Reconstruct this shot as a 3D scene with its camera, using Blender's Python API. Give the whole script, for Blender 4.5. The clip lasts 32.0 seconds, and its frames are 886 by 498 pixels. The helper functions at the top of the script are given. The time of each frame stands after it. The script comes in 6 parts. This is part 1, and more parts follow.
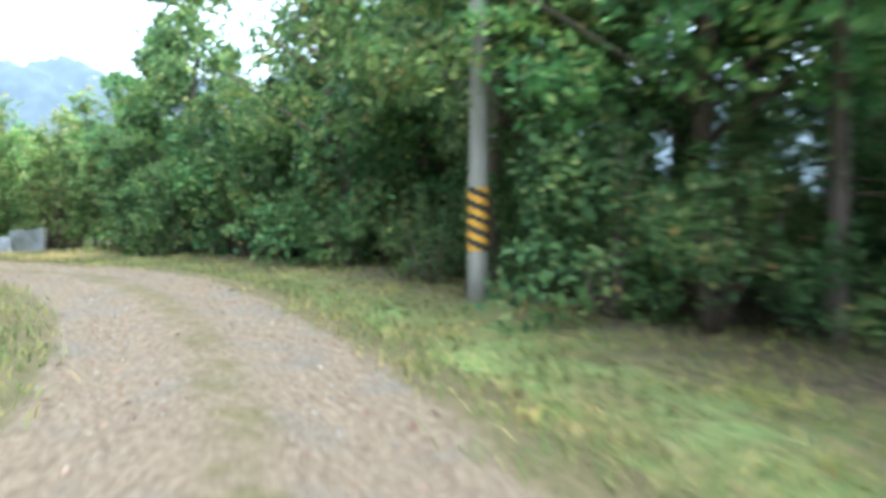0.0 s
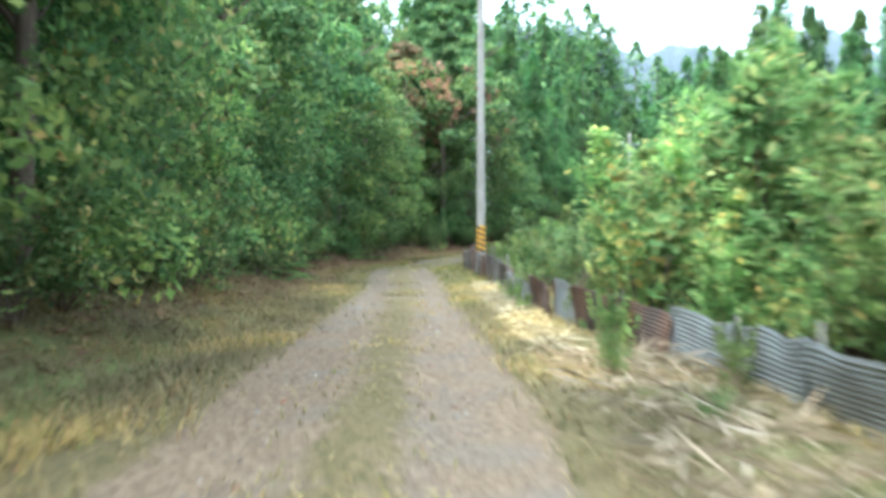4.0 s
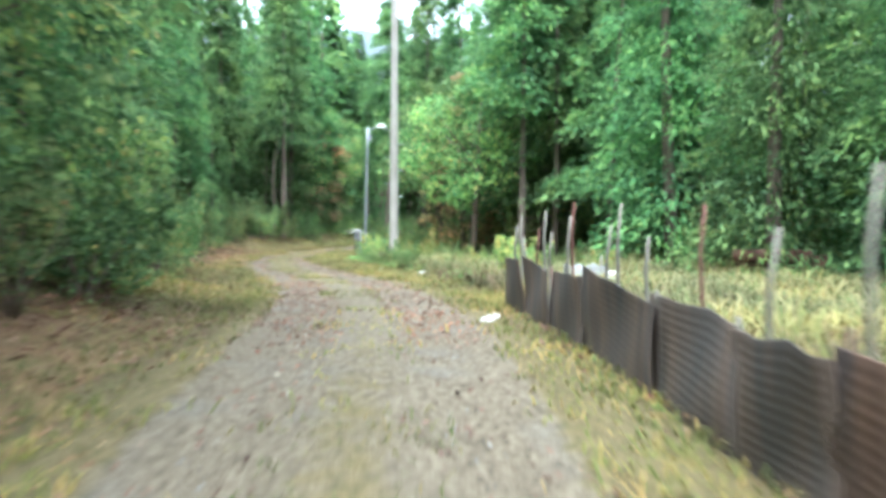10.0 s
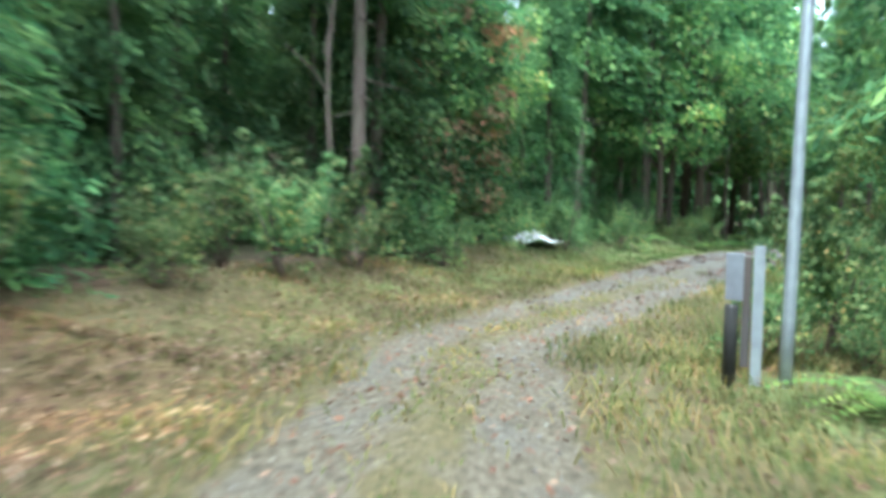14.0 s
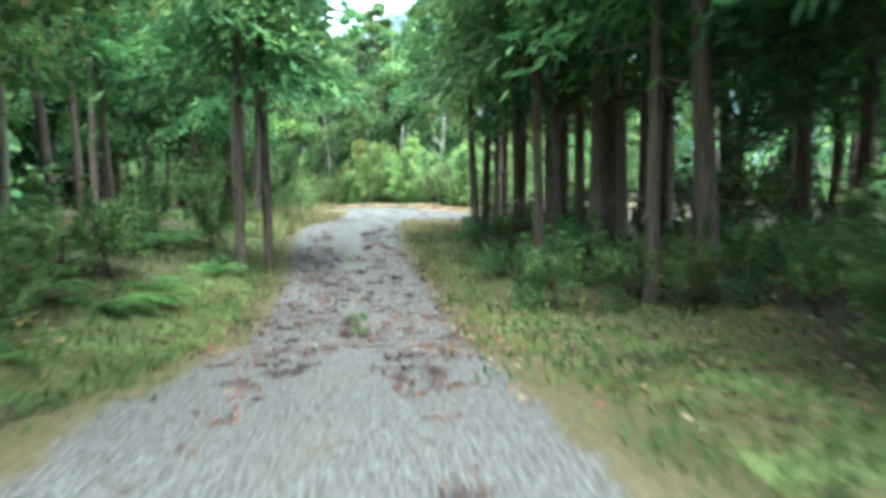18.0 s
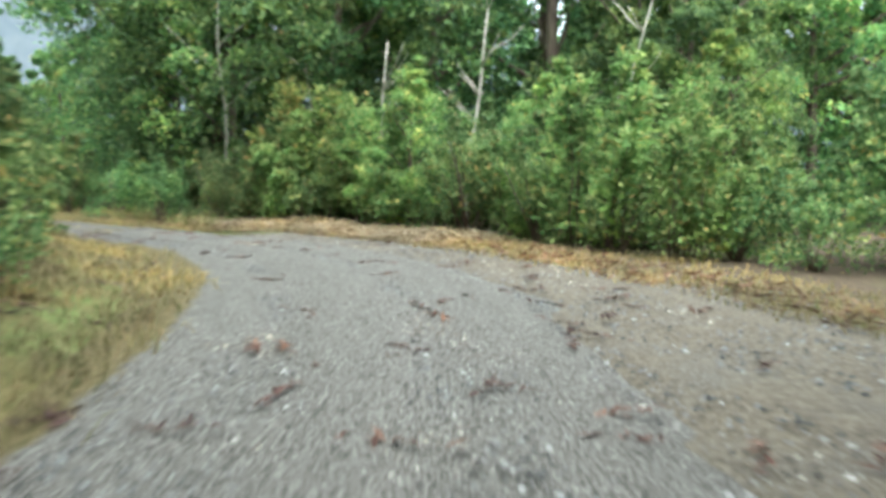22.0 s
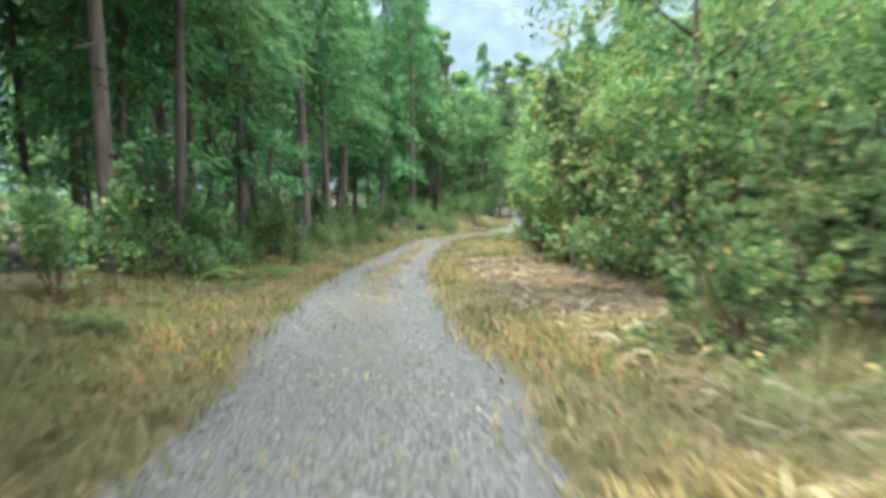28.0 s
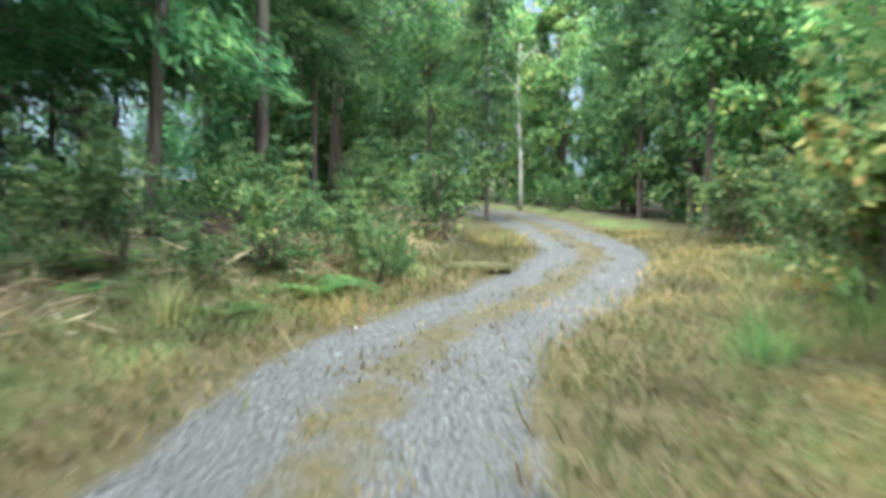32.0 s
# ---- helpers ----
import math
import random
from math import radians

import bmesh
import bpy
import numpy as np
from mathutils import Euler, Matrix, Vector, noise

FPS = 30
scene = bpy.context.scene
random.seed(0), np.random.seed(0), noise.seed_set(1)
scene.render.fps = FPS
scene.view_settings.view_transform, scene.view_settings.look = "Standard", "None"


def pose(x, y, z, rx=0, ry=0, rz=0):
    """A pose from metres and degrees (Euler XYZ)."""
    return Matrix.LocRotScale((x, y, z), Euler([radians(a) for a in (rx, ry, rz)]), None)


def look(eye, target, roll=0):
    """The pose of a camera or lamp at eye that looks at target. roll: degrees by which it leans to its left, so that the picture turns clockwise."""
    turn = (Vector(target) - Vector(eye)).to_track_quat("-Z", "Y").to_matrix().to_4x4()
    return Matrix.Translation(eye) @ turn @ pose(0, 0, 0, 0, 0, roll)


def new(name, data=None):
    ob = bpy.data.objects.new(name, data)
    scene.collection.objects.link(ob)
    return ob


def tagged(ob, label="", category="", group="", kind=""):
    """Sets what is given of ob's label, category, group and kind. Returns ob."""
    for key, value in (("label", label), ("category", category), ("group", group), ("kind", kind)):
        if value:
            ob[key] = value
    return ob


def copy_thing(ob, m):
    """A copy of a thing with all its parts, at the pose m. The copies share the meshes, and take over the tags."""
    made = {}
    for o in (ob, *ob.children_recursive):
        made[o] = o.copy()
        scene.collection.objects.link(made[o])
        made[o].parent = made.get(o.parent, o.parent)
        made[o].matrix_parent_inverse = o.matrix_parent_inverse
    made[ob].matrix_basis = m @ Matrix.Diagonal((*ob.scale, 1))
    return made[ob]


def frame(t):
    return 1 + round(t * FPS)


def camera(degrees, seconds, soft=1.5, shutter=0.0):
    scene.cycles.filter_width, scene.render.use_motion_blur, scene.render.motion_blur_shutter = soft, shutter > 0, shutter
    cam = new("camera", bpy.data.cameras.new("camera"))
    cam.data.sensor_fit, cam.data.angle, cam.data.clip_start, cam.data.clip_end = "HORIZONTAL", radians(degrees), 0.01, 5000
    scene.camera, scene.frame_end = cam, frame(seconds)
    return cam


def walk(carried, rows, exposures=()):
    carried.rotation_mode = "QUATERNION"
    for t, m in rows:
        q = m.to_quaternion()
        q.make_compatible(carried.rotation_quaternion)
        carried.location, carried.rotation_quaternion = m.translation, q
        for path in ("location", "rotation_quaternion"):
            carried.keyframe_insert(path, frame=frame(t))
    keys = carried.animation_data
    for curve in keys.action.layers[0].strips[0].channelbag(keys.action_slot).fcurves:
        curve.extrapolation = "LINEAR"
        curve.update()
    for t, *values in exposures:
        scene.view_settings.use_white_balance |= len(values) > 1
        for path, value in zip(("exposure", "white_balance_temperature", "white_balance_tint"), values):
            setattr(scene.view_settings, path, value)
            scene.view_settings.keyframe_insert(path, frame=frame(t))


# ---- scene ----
cam = camera(60.0, 32.0, soft=3.8, shutter=0.5)
PATH = [
    (0, (-0.001, -0.000, 1.394), (-0.002, 1.995, 1.254), 0.2),
    (0.5, (-0.674, 3.945, 1.314), (-0.954, 5.921, 1.192), 0.5),
    (1, (-1.972, 7.621, 1.183), (-2.557, 9.528, 1.047), 0.7),
    (1.5, (-3.693, 10.970, 1.243), (-4.638, 12.731, 1.163), 0.3),
    (2, (-6.119, 13.902, 1.322), (-7.427, 15.413, 1.244), 0.0),
    (2.5, (-9.226, 16.120, 1.170), (-10.801, 17.348, 1.068), -1.5),
    (3, (-12.792, 17.982, 1.196), (-14.546, 18.937, 1.091), -0.3),
    (3.5, (-16.657, 19.197, 1.066), (-18.496, 19.961, 0.884), -0.0),
    (4, (-20.529, 20.019, 0.972), (-22.420, 20.658, 0.846), -0.2),
    (4.5, (-24.267, 20.797, 0.865), (-26.166, 21.406, 0.724), 1.1),
    (6.5, (-39.004, 25.512, 0.015), (-40.878, 26.193, -0.141), 0.5),
    (7, (-43.028, 26.668, 0.004), (-44.906, 27.353, -0.071), 0.1),
    (7.5, (-47.241, 27.911, -0.173), (-49.102, 28.610, -0.395), -0.6),
    (8, (-51.415, 29.422, -0.480), (-53.253, 30.191, -0.644), 0.3),
    (8.5, (-55.323, 31.426, -0.755), (-57.068, 32.397, -0.861), 0.5),
    (9, (-59.137, 33.705, -0.809), (-60.718, 34.921, -0.957), 0.8),
    (9.5, (-62.418, 36.284, -0.967), (-63.798, 37.725, -1.096), 1.1),
    (10, (-65.168, 39.102, -1.068), (-66.374, 40.693, -1.193), 0.5),
    (10.5, (-67.569, 41.987, -1.057), (-68.721, 43.617, -1.182), -0.1),
    (11, (-70.177, 45.009, -1.169), (-71.317, 46.641, -1.358), 1.3),
    (11.5, (-73.098, 48.096, -1.344), (-74.330, 49.657, -1.555), -1.1),
    (12, (-76.337, 50.932, -1.491), (-77.812, 52.274, -1.649), -1.4),
    (12.5, (-79.665, 53.238, -1.711), (-81.267, 54.429, -1.837), 0.8),
    (13, (-83.041, 55.349, -1.825), (-84.663, 56.509, -1.976), 0.1),
    (13.5, (-86.143, 57.671, -1.937), (-87.676, 58.952, -2.039), 0.7),
    (14, (-88.914, 60.155, -2.134), (-90.286, 61.603, -2.267), 0.8),
    (14.5, (-91.303, 62.801, -2.230), (-92.469, 64.410, -2.459), -1.2),
    (15, (-93.366, 65.526, -2.413), (-94.310, 67.279, -2.603), -0.9),
    (15.5, (-95.072, 68.569, -2.509), (-95.835, 70.412, -2.657), -0.6),
    (17.5, (-97.935, 82.919, -2.475), (-97.849, 84.907, -2.675), 0.7),
    (18, (-98.051, 86.704, -2.509), (-97.943, 88.693, -2.694), -0.7),
    (18.5, (-98.145, 90.566, -2.550), (-98.045, 92.558, -2.697), -0.1),
    (19, (-98.213, 94.433, -2.963), (-98.144, 96.425, -3.127), 0.4),
    (19.5, (-98.334, 98.263, -3.446), (-98.350, 100.262, -3.496), 1.5),
    (20, (-98.563, 102.009, -3.325), (-98.590, 104.006, -3.438), -1.3),
    (20.5, (-98.916, 105.720, -3.129), (-98.923, 107.708, -3.342), -0.1),
    (21, (-99.193, 109.453, -2.902), (-99.144, 111.446, -3.071), 0.3),
    (21.5, (-99.330, 113.070, -2.822), (-99.202, 115.051, -3.060), 1.8),
    (22, (-99.166, 116.217, -2.829), (-98.900, 118.190, -3.019), 1.2),
    (22.5, (-98.887, 118.752, -2.921), (-98.589, 120.718, -3.132), -0.9),
    (23, (-98.732, 120.854, -2.942), (-98.439, 122.822, -3.148), -1.4),
    (23.5, (-98.654, 122.861, -2.850), (-98.373, 124.839, -2.945), -1.1),
    (24, (-98.725, 125.175, -2.778), (-98.566, 127.165, -2.891), -1.2),
    (24.5, (-99.240, 127.730, -2.804), (-99.431, 129.718, -2.913), -1.8),
    (25, (-100.212, 130.448, -2.843), (-100.746, 132.374, -2.923), -0.2),
    (25.5, (-101.610, 133.097, -2.955), (-102.412, 134.922, -3.109), 0.8),
    (26, (-103.403, 135.798, -3.093), (-104.386, 137.533, -3.237), 1.1),
    (26.5, (-105.429, 138.455, -3.155), (-106.581, 140.085, -3.282), 0.5),
    (28.5, (-115.734, 148.618, -3.241), (-117.251, 149.913, -3.384), -1.4),
    (29, (-118.815, 150.936, -3.354), (-120.330, 152.239, -3.435), -0.2),
    (29.5, (-121.951, 153.402, -3.481), (-123.398, 154.778, -3.592), 1.1),
    (30, (-125.042, 156.038, -3.653), (-126.436, 157.461, -3.824), 0.3),
    (30.5, (-128.166, 158.717, -3.871), (-129.537, 160.160, -4.060), -0.2),
    (31, (-131.208, 161.618, -4.102), (-132.542, 163.097, -4.282), -1.2),
    (31.5, (-134.240, 164.605, -4.241), (-135.539, 166.119, -4.380), -0.8),
    (32, (-137.126, 167.574, -4.353), (-138.390, 169.114, -4.521), -0.1),
]
walk(cam, [(t, look(eye, target, roll)) for t, eye, target, roll in PATH],
     [(0, 2.72, 5150, 1), (1, 2.75, 5450, -1), (2, 2.85, 5600, 0), (4, 2.8, 5350, 1), (7, 3.25, 5350, 0), (9, 3.2, 5250, 2), (10, 3.2, 5450, 2), (11, 2.9, 5350, 4), (12, 3.05, 5250, 3),
      (13, 3.15, 5200, 0), (14, 3.05, 5150, -2), (15, 3.05, 5350, -1), (18, 3.4, 5250, -3), (19, 3.4, 5600, -1), (20.5, 3.15, 5950, 1), (22, 2.5, 5850, 0), (23, 2.35, 5700, 0),
      (25, 2.75, 5650, -1), (26, 2.75, 5600, -2), (29, 3.05, 5650, 4), (31, 2.95, 5480, 3), (32, 2.85, 5450, 2)])

# ---- light ----
SUN_EL, SUN_AZ = 72.0, 165.0
world = bpy.data.worlds.new("overcast_sky")
scene.world = world
world.use_nodes = True
wn, wl = world.node_tree.nodes, world.node_tree.links
sky = wn.new("ShaderNodeTexSky")
sky.sky_type, sky.sun_disc = "NISHITA", False
sky.sun_elevation, sky.sun_rotation = radians(SUN_EL), radians(SUN_AZ)
sky.air_density, sky.dust_density, sky.ozone_density = 1.0, 4.0, 1.0
grey = wn.new("ShaderNodeHueSaturation")
grey.inputs["Saturation"].default_value = 0.25
wl.new(sky.outputs["Color"], grey.inputs["Color"])
wl.new(grey.outputs["Color"], wn["Background"].inputs["Color"])
wn["Background"].inputs["Strength"].default_value = 0.15
sun = bpy.data.lights.new("sun", "SUN")
sun.energy, sun.angle, sun.color = 0.5, radians(50), (1.0, 0.96, 0.9)
sun_ob = new("sun", sun)
az = radians(SUN_AZ)
sun_ob.matrix_world = look((math.sin(az) * 60, math.cos(az) * 60, 60 * math.tan(radians(SUN_EL))), (0, 0, 0))

# ---- materials ----


def node_mat(name, rough=0.8, spec=0.3):
    m = bpy.data.materials.new(name)
    m.use_nodes = True
    b = m.node_tree.nodes["Principled BSDF"]
    b.inputs["Roughness"].default_value = rough
    b.inputs["Specular IOR Level"].default_value = spec
    return m, m.node_tree.nodes, m.node_tree.links, b


def add_node(nodes, kind, **values):
    n = nodes.new(kind)
    for key, value in values.items():
        n.inputs[key.replace("_", " ")].default_value = value
    return n


def ramp(nodes, links, source, stops):
    n = nodes.new("ShaderNodeValToRGB")
    while len(n.color_ramp.elements) < len(stops):
        n.color_ramp.elements.new(0.5)
    for e, (at, c) in zip(n.color_ramp.elements, stops):
        e.position, e.color = at, (*c, 1)
    links.new(source, n.inputs["Fac"])
    return n


def mix_rgb(nodes, links, a, b, fac, blend="MIX"):
    n = nodes.new("ShaderNodeMix")
    n.data_type, n.blend_type = "RGBA", blend
    for socket, value in (("Factor", fac), ("A", a), ("B", b)):
        target = [s for s in n.inputs if s.name == socket and s.type == ("VALUE" if socket == "Factor" else "RGBA")][0]
        if isinstance(value, (int, float)):
            target.default_value = value
        elif isinstance(value, tuple):
            target.default_value = (*value, 1)
        else:
            links.new(value, target)
    return [s for s in n.outputs if s.type == "RGBA"][0]


def noise_tex(nodes, links, scale, detail=4.0, coords="Object", stretch=None):
    tc = nodes.new("ShaderNodeTexCoord")
    n = add_node(nodes, "ShaderNodeTexNoise", Scale=scale, Detail=detail)
    if stretch:
        mp = nodes.new("ShaderNodeMapping")
        mp.inputs["Scale"].default_value = stretch
        links.new(tc.outputs[coords], mp.inputs["Vector"])
        links.new(mp.outputs["Vector"], n.inputs["Vector"])
    else:
        links.new(tc.outputs[coords], n.inputs["Vector"])
    return n


def bump(nodes, links, bsdf, height, strength, distance):
    n = add_node(nodes, "ShaderNodeBump", Strength=strength, Distance=distance)
    links.new(height, n.inputs["Height"])
    links.new(n.outputs["Normal"], bsdf.inputs["Normal"])


def leaf_mat(name, stops, thin=0.3, rough=0.5):
    """Leaves: each one takes its own tone, each plant a small shift."""
    m, n, l, b = node_mat(name, max(rough, 0.62), 0.1)
    geo, info = n.new("ShaderNodeNewGeometry"), n.new("ShaderNodeObjectInfo")
    base = ramp(n, l, geo.outputs["Random Per Island"], stops)
    tone = add_node(n, "ShaderNodeHueSaturation", Saturation=0.93)
    val = n.new("ShaderNodeMapRange")
    val.inputs["To Min"].default_value, val.inputs["To Max"].default_value = 0.7, 1.3
    l.new(info.outputs["Random"], val.inputs["Value"])
    l.new(val.outputs["Result"], tone.inputs["Value"])
    hue = n.new("ShaderNodeMapRange")
    hue.inputs["To Min"].default_value, hue.inputs["To Max"].default_value = 0.475, 0.515
    l.new(info.outputs["Random"], hue.inputs["Value"])
    l.new(hue.outputs["Result"], tone.inputs["Hue"])
    # broad noise varies the tone, darker and cooler to brighter and warmer
    bough = noise_tex(n, l, 0.55, 3)
    clump_tone = ramp(n, l, bough.outputs["Fac"], [(0.34, (0.62, 0.66, 0.7)), (0.5, (1.0, 1.0, 1.0)), (0.66, (1.5, 1.35, 1.0))])
    l.new(mix_rgb(n, l, base.outputs["Color"], clump_tone.outputs["Color"], 1.0, "MULTIPLY"), tone.inputs["Color"])
    l.new(tone.outputs["Color"], b.inputs["Base Color"])
    tr = n.new("ShaderNodeBsdfTranslucent")
    l.new(tone.outputs["Color"], tr.inputs["Color"])
    mx = n.new("ShaderNodeMixShader")
    mx.inputs["Fac"].default_value = thin
    l.new(b.outputs["BSDF"], mx.inputs[1])
    l.new(tr.outputs["BSDF"], mx.inputs[2])
    l.new(mx.outputs["Shader"], n["Material Output"].inputs["Surface"])
    return m


def bark_mat(name, dark, light, scale=6.0):
    m, n, l, b = node_mat(name, 0.9, 0.15)
    fine = noise_tex(n, l, scale, 5, stretch=(3, 3, 0.35))
    big = noise_tex(n, l, 0.7, 2)
    c = ramp(n, l, fine.outputs["Fac"], [(0.3, dark), (0.7, light)])
    l.new(mix_rgb(n, l, c.outputs["Color"], (light[0] * 0.8, light[1] * 1.1, light[2] * 0.8),
                  ramp(n, l, big.outputs["Fac"], [(0.5, (0, 0, 0)), (0.75, (0.5, 0.5, 0.5))]).outputs["Color"]), b.inputs["Base Color"])
    bump(n, l, b, fine.outputs["Fac"], 0.7, 0.03)
    return m


def plain_mat(name, c, c2=None, scale=8.0, rough=0.7, metal=0.0, stretch=None):
    m, n, l, b = node_mat(name, rough, 0.3)
    t = noise_tex(n, l, scale, 6, stretch=stretch)
    l.new(ramp(n, l, t.outputs["Fac"], [(0.35, c), (0.68, c2 or tuple(v * 0.7 for v in c))]).outputs["Color"], b.inputs["Base Color"])
    b.inputs["Metallic"].default_value = metal
    bump(n, l, b, t.outputs["Fac"], 0.25, 0.01)
    return m


LEAF_DARK = leaf_mat("leaf_evergreen", [(0, (0.0576, 0.121, 0.046)), (0.45, (0.109, 0.209, 0.069)), (0.85, (0.179, 0.297, 0.0862)), (1, (0.307, 0.352, 0.115))], 0.45)
LEAF_MID = leaf_mat("leaf_broad", [(0, (0.0757, 0.161, 0.0545)), (0.5, (0.152, 0.286, 0.0786)), (0.88, (0.261, 0.377, 0.103)), (1, (0.468, 0.389, 0.133))], 0.48)
LEAF_CEDAR = leaf_mat("leaf_cedar", [(0, (0.055, 0.126, 0.05)), (0.6, (0.11, 0.24, 0.08)), (1, (0.2, 0.32, 0.1))], 0.5)
LEAF_LIGHT = leaf_mat("leaf_light", [(0, (0.1, 0.19, 0.05)), (0.6, (0.19, 0.31, 0.08)), (0.9, (0.3, 0.37, 0.115)), (1, (0.5, 0.37, 0.11))], 0.52)
LEAF_SHRUB = leaf_mat("leaf_shrub", [(0, (0.0732, 0.144, 0.0495)), (0.6, (0.159, 0.258, 0.0825)), (0.92, (0.281, 0.34, 0.121)), (1, (0.512, 0.34, 0.11))], 0.48)
LEAF_YELLOW = leaf_mat("leaf_yellowing", [(0, (0.12, 0.23, 0.06)), (0.6, (0.22, 0.31, 0.085)), (0.88, (0.42, 0.38, 0.10)), (1, (0.5, 0.3, 0.08))], 0.45)
LEAF_RUST = leaf_mat("leaf_rusty", [(0, (0.14, 0.2, 0.07)), (0.45, (0.26, 0.23, 0.10)), (0.8, (0.42, 0.26, 0.13)), (1, (0.5, 0.25, 0.13))], 0.42)
LEAF_FERN = leaf_mat("leaf_fern", [(0, (0.076, 0.16, 0.045)), (0.6, (0.142, 0.272, 0.063)), (1, (0.237, 0.336, 0.09))], 0.5)
GRASS_DRY = leaf_mat("grass_dry", [(0, (0.1, 0.105, 0.036)), (0.3, (0.18, 0.14, 0.062)), (0.7, (0.245, 0.182, 0.094)), (1, (0.205, 0.125, 0.062))], 0.4, 0.8)
GRASS_TALL = leaf_mat("grass_tall", [(0, (0.12, 0.17, 0.045)), (0.5, (0.24, 0.25, 0.08)), (0.8, (0.34, 0.28, 0.12)), (1, (0.4, 0.31, 0.17))], 0.5, 0.75)
GRASS_FIELD = leaf_mat("grass_field", [(0, (0.08, 0.10, 0.035)), (0.4, (0.13, 0.125, 0.055)), (0.8, (0.19, 0.165, 0.08)), (1, (0.15, 0.11, 0.055))], 0.35, 0.85)
GRASS_MIX = leaf_mat("grass_mixed", [(0, (0.09, 0.125, 0.033)), (0.45, (0.135, 0.15, 0.042)), (0.75, (0.226, 0.188, 0.0614)), (1, (0.284, 0.203, 0.0866))], 0.4, 0.8)
GRASS_GREEN = leaf_mat("grass_green", [(0, (0.055, 0.11, 0.026)), (0.6, (0.085, 0.15, 0.036)), (1, (0.14, 0.175, 0.0525))], 0.42, 0.75)
LITTER = leaf_mat("dead_leaves", [(0, (0.07, 0.04, 0.024)), (0.5, (0.14, 0.072, 0.04)), (0.85, (0.185, 0.105, 0.062)), (1, (0.27, 0.18, 0.12))], 0.1, 0.8)
TWIG_RED = leaf_mat("dead_cedar_twigs", [(0, (0.045, 0.03, 0.024)), (0.6, (0.09, 0.052, 0.038)), (1, (0.15, 0.095, 0.068))], 0.05, 0.85)
STRAW = leaf_mat("dry_stalks", [(0, (0.2, 0.145, 0.08)), (0.6, (0.34, 0.26, 0.155)), (1, (0.46, 0.38, 0.26))], 0.3, 0.8)
BARK = bark_mat("bark_brown", (0.07, 0.05, 0.04), (0.18, 0.135, 0.10))
BARK_CEDAR = bark_mat("bark_cedar", (0.085, 0.062, 0.05), (0.2, 0.155, 0.125))
BARK_PALE = bark_mat("bark_pale", (0.28, 0.25, 0.20), (0.52, 0.47, 0.40), 4.0)
WOOD_GREY = bark_mat("weathered_wood", (0.11, 0.10, 0.08), (0.23, 0.21, 0.18), 5.0)
CONCRETE = plain_mat("pole_concrete", (0.31, 0.285, 0.25), (0.22, 0.2, 0.17), 5.0, 0.85, stretch=(1, 1, 0.3))
STEEL_PALE = plain_mat("pole_galvanised", (0.4, 0.43, 0.44), (0.3, 0.32, 0.335), 7.0, 0.5, 0.5)
GALV = plain_mat("sheet_galvanised", (0.33, 0.345, 0.35), (0.19, 0.185, 0.175), 3.0, 0.45, 0.45)
RUST = plain_mat("sheet_rusty", (0.062, 0.05, 0.045), (0.15, 0.085, 0.055), 1.6, 0.85, 0.05, stretch=(2.6, 2.6, 0.45))
RUST_DARK = plain_mat("sheet_dark", (0.06, 0.058, 0.057), (0.125, 0.092, 0.072), 1.8, 0.75, 0.1, stretch=(2.4, 2.4, 0.35))
SHEET_OLD = plain_mat("sheet_weathered", (0.16, 0.165, 0.16), (0.085, 0.064, 0.05), 1.7, 0.7, 0.15, stretch=(2.2, 2.2, 0.5))
YELLOW = plain_mat("band_yellow", (0.62, 0.33, 0.03), (0.5, 0.25, 0.03), 9.0, 0.6)
BLACK = plain_mat("band_black", (0.03, 0.03, 0.03), (0.05, 0.045, 0.04), 9.0, 0.7)
WHITE = plain_mat("white_faded", (0.68, 0.68, 0.66), (0.5, 0.49, 0.46), 6.0, 0.7)
GREY_BOX = plain_mat("grey_plastic", (0.20, 0.21, 0.22), (0.14, 0.14, 0.15), 6.0, 0.6)
RED_RUST = plain_mat("red_oxide", (0.12, 0.05, 0.036), (0.08, 0.042, 0.032), 5.0, 0.85)
STONE = leaf_mat("stone", [(0, (0.05, 0.048, 0.045)), (0.5, (0.13, 0.125, 0.115)), (0.9, (0.24, 0.235, 0.22)), (1, (0.42, 0.41, 0.39))], 0.0, 0.9)
PALE_STONE = plain_mat("stone_pale", (0.4, 0.39, 0.36), (0.24, 0.23, 0.21), 9.0, 0.9)
# distant haze painted in: blue-grey base colour in place of woodland green
HAZE_BLUE = plain_mat("far_mountain_haze_tint", (0.072, 0.09, 0.1), (0.1, 0.118, 0.126), 0.09, 1.0)

# ---- the lane: its centre line, and heights along it ----
AHEAD = [(-140.6, 172.2, -5.8), (-142.0, 176.4, -5.87), (-143.6, 180.7, -5.9), (-145.0, 183.3, -5.85), (-148.6, 187.6, -5.8), (-152.2, 191.4, -5.7), (-160.0, 197.0, -5.5), (-190.0, 208.0, -5.0)]
BEHIND = [(3.0, -45.0, 0.1), (1.2, -20.0, 0.05), (0.3, -6.0, 0.0)]
EYE = 1.4
KEY = np.array(BEHIND + [(e[0], e[1], e[2] - EYE) for _, e, _, _ in PATH] + AHEAD)


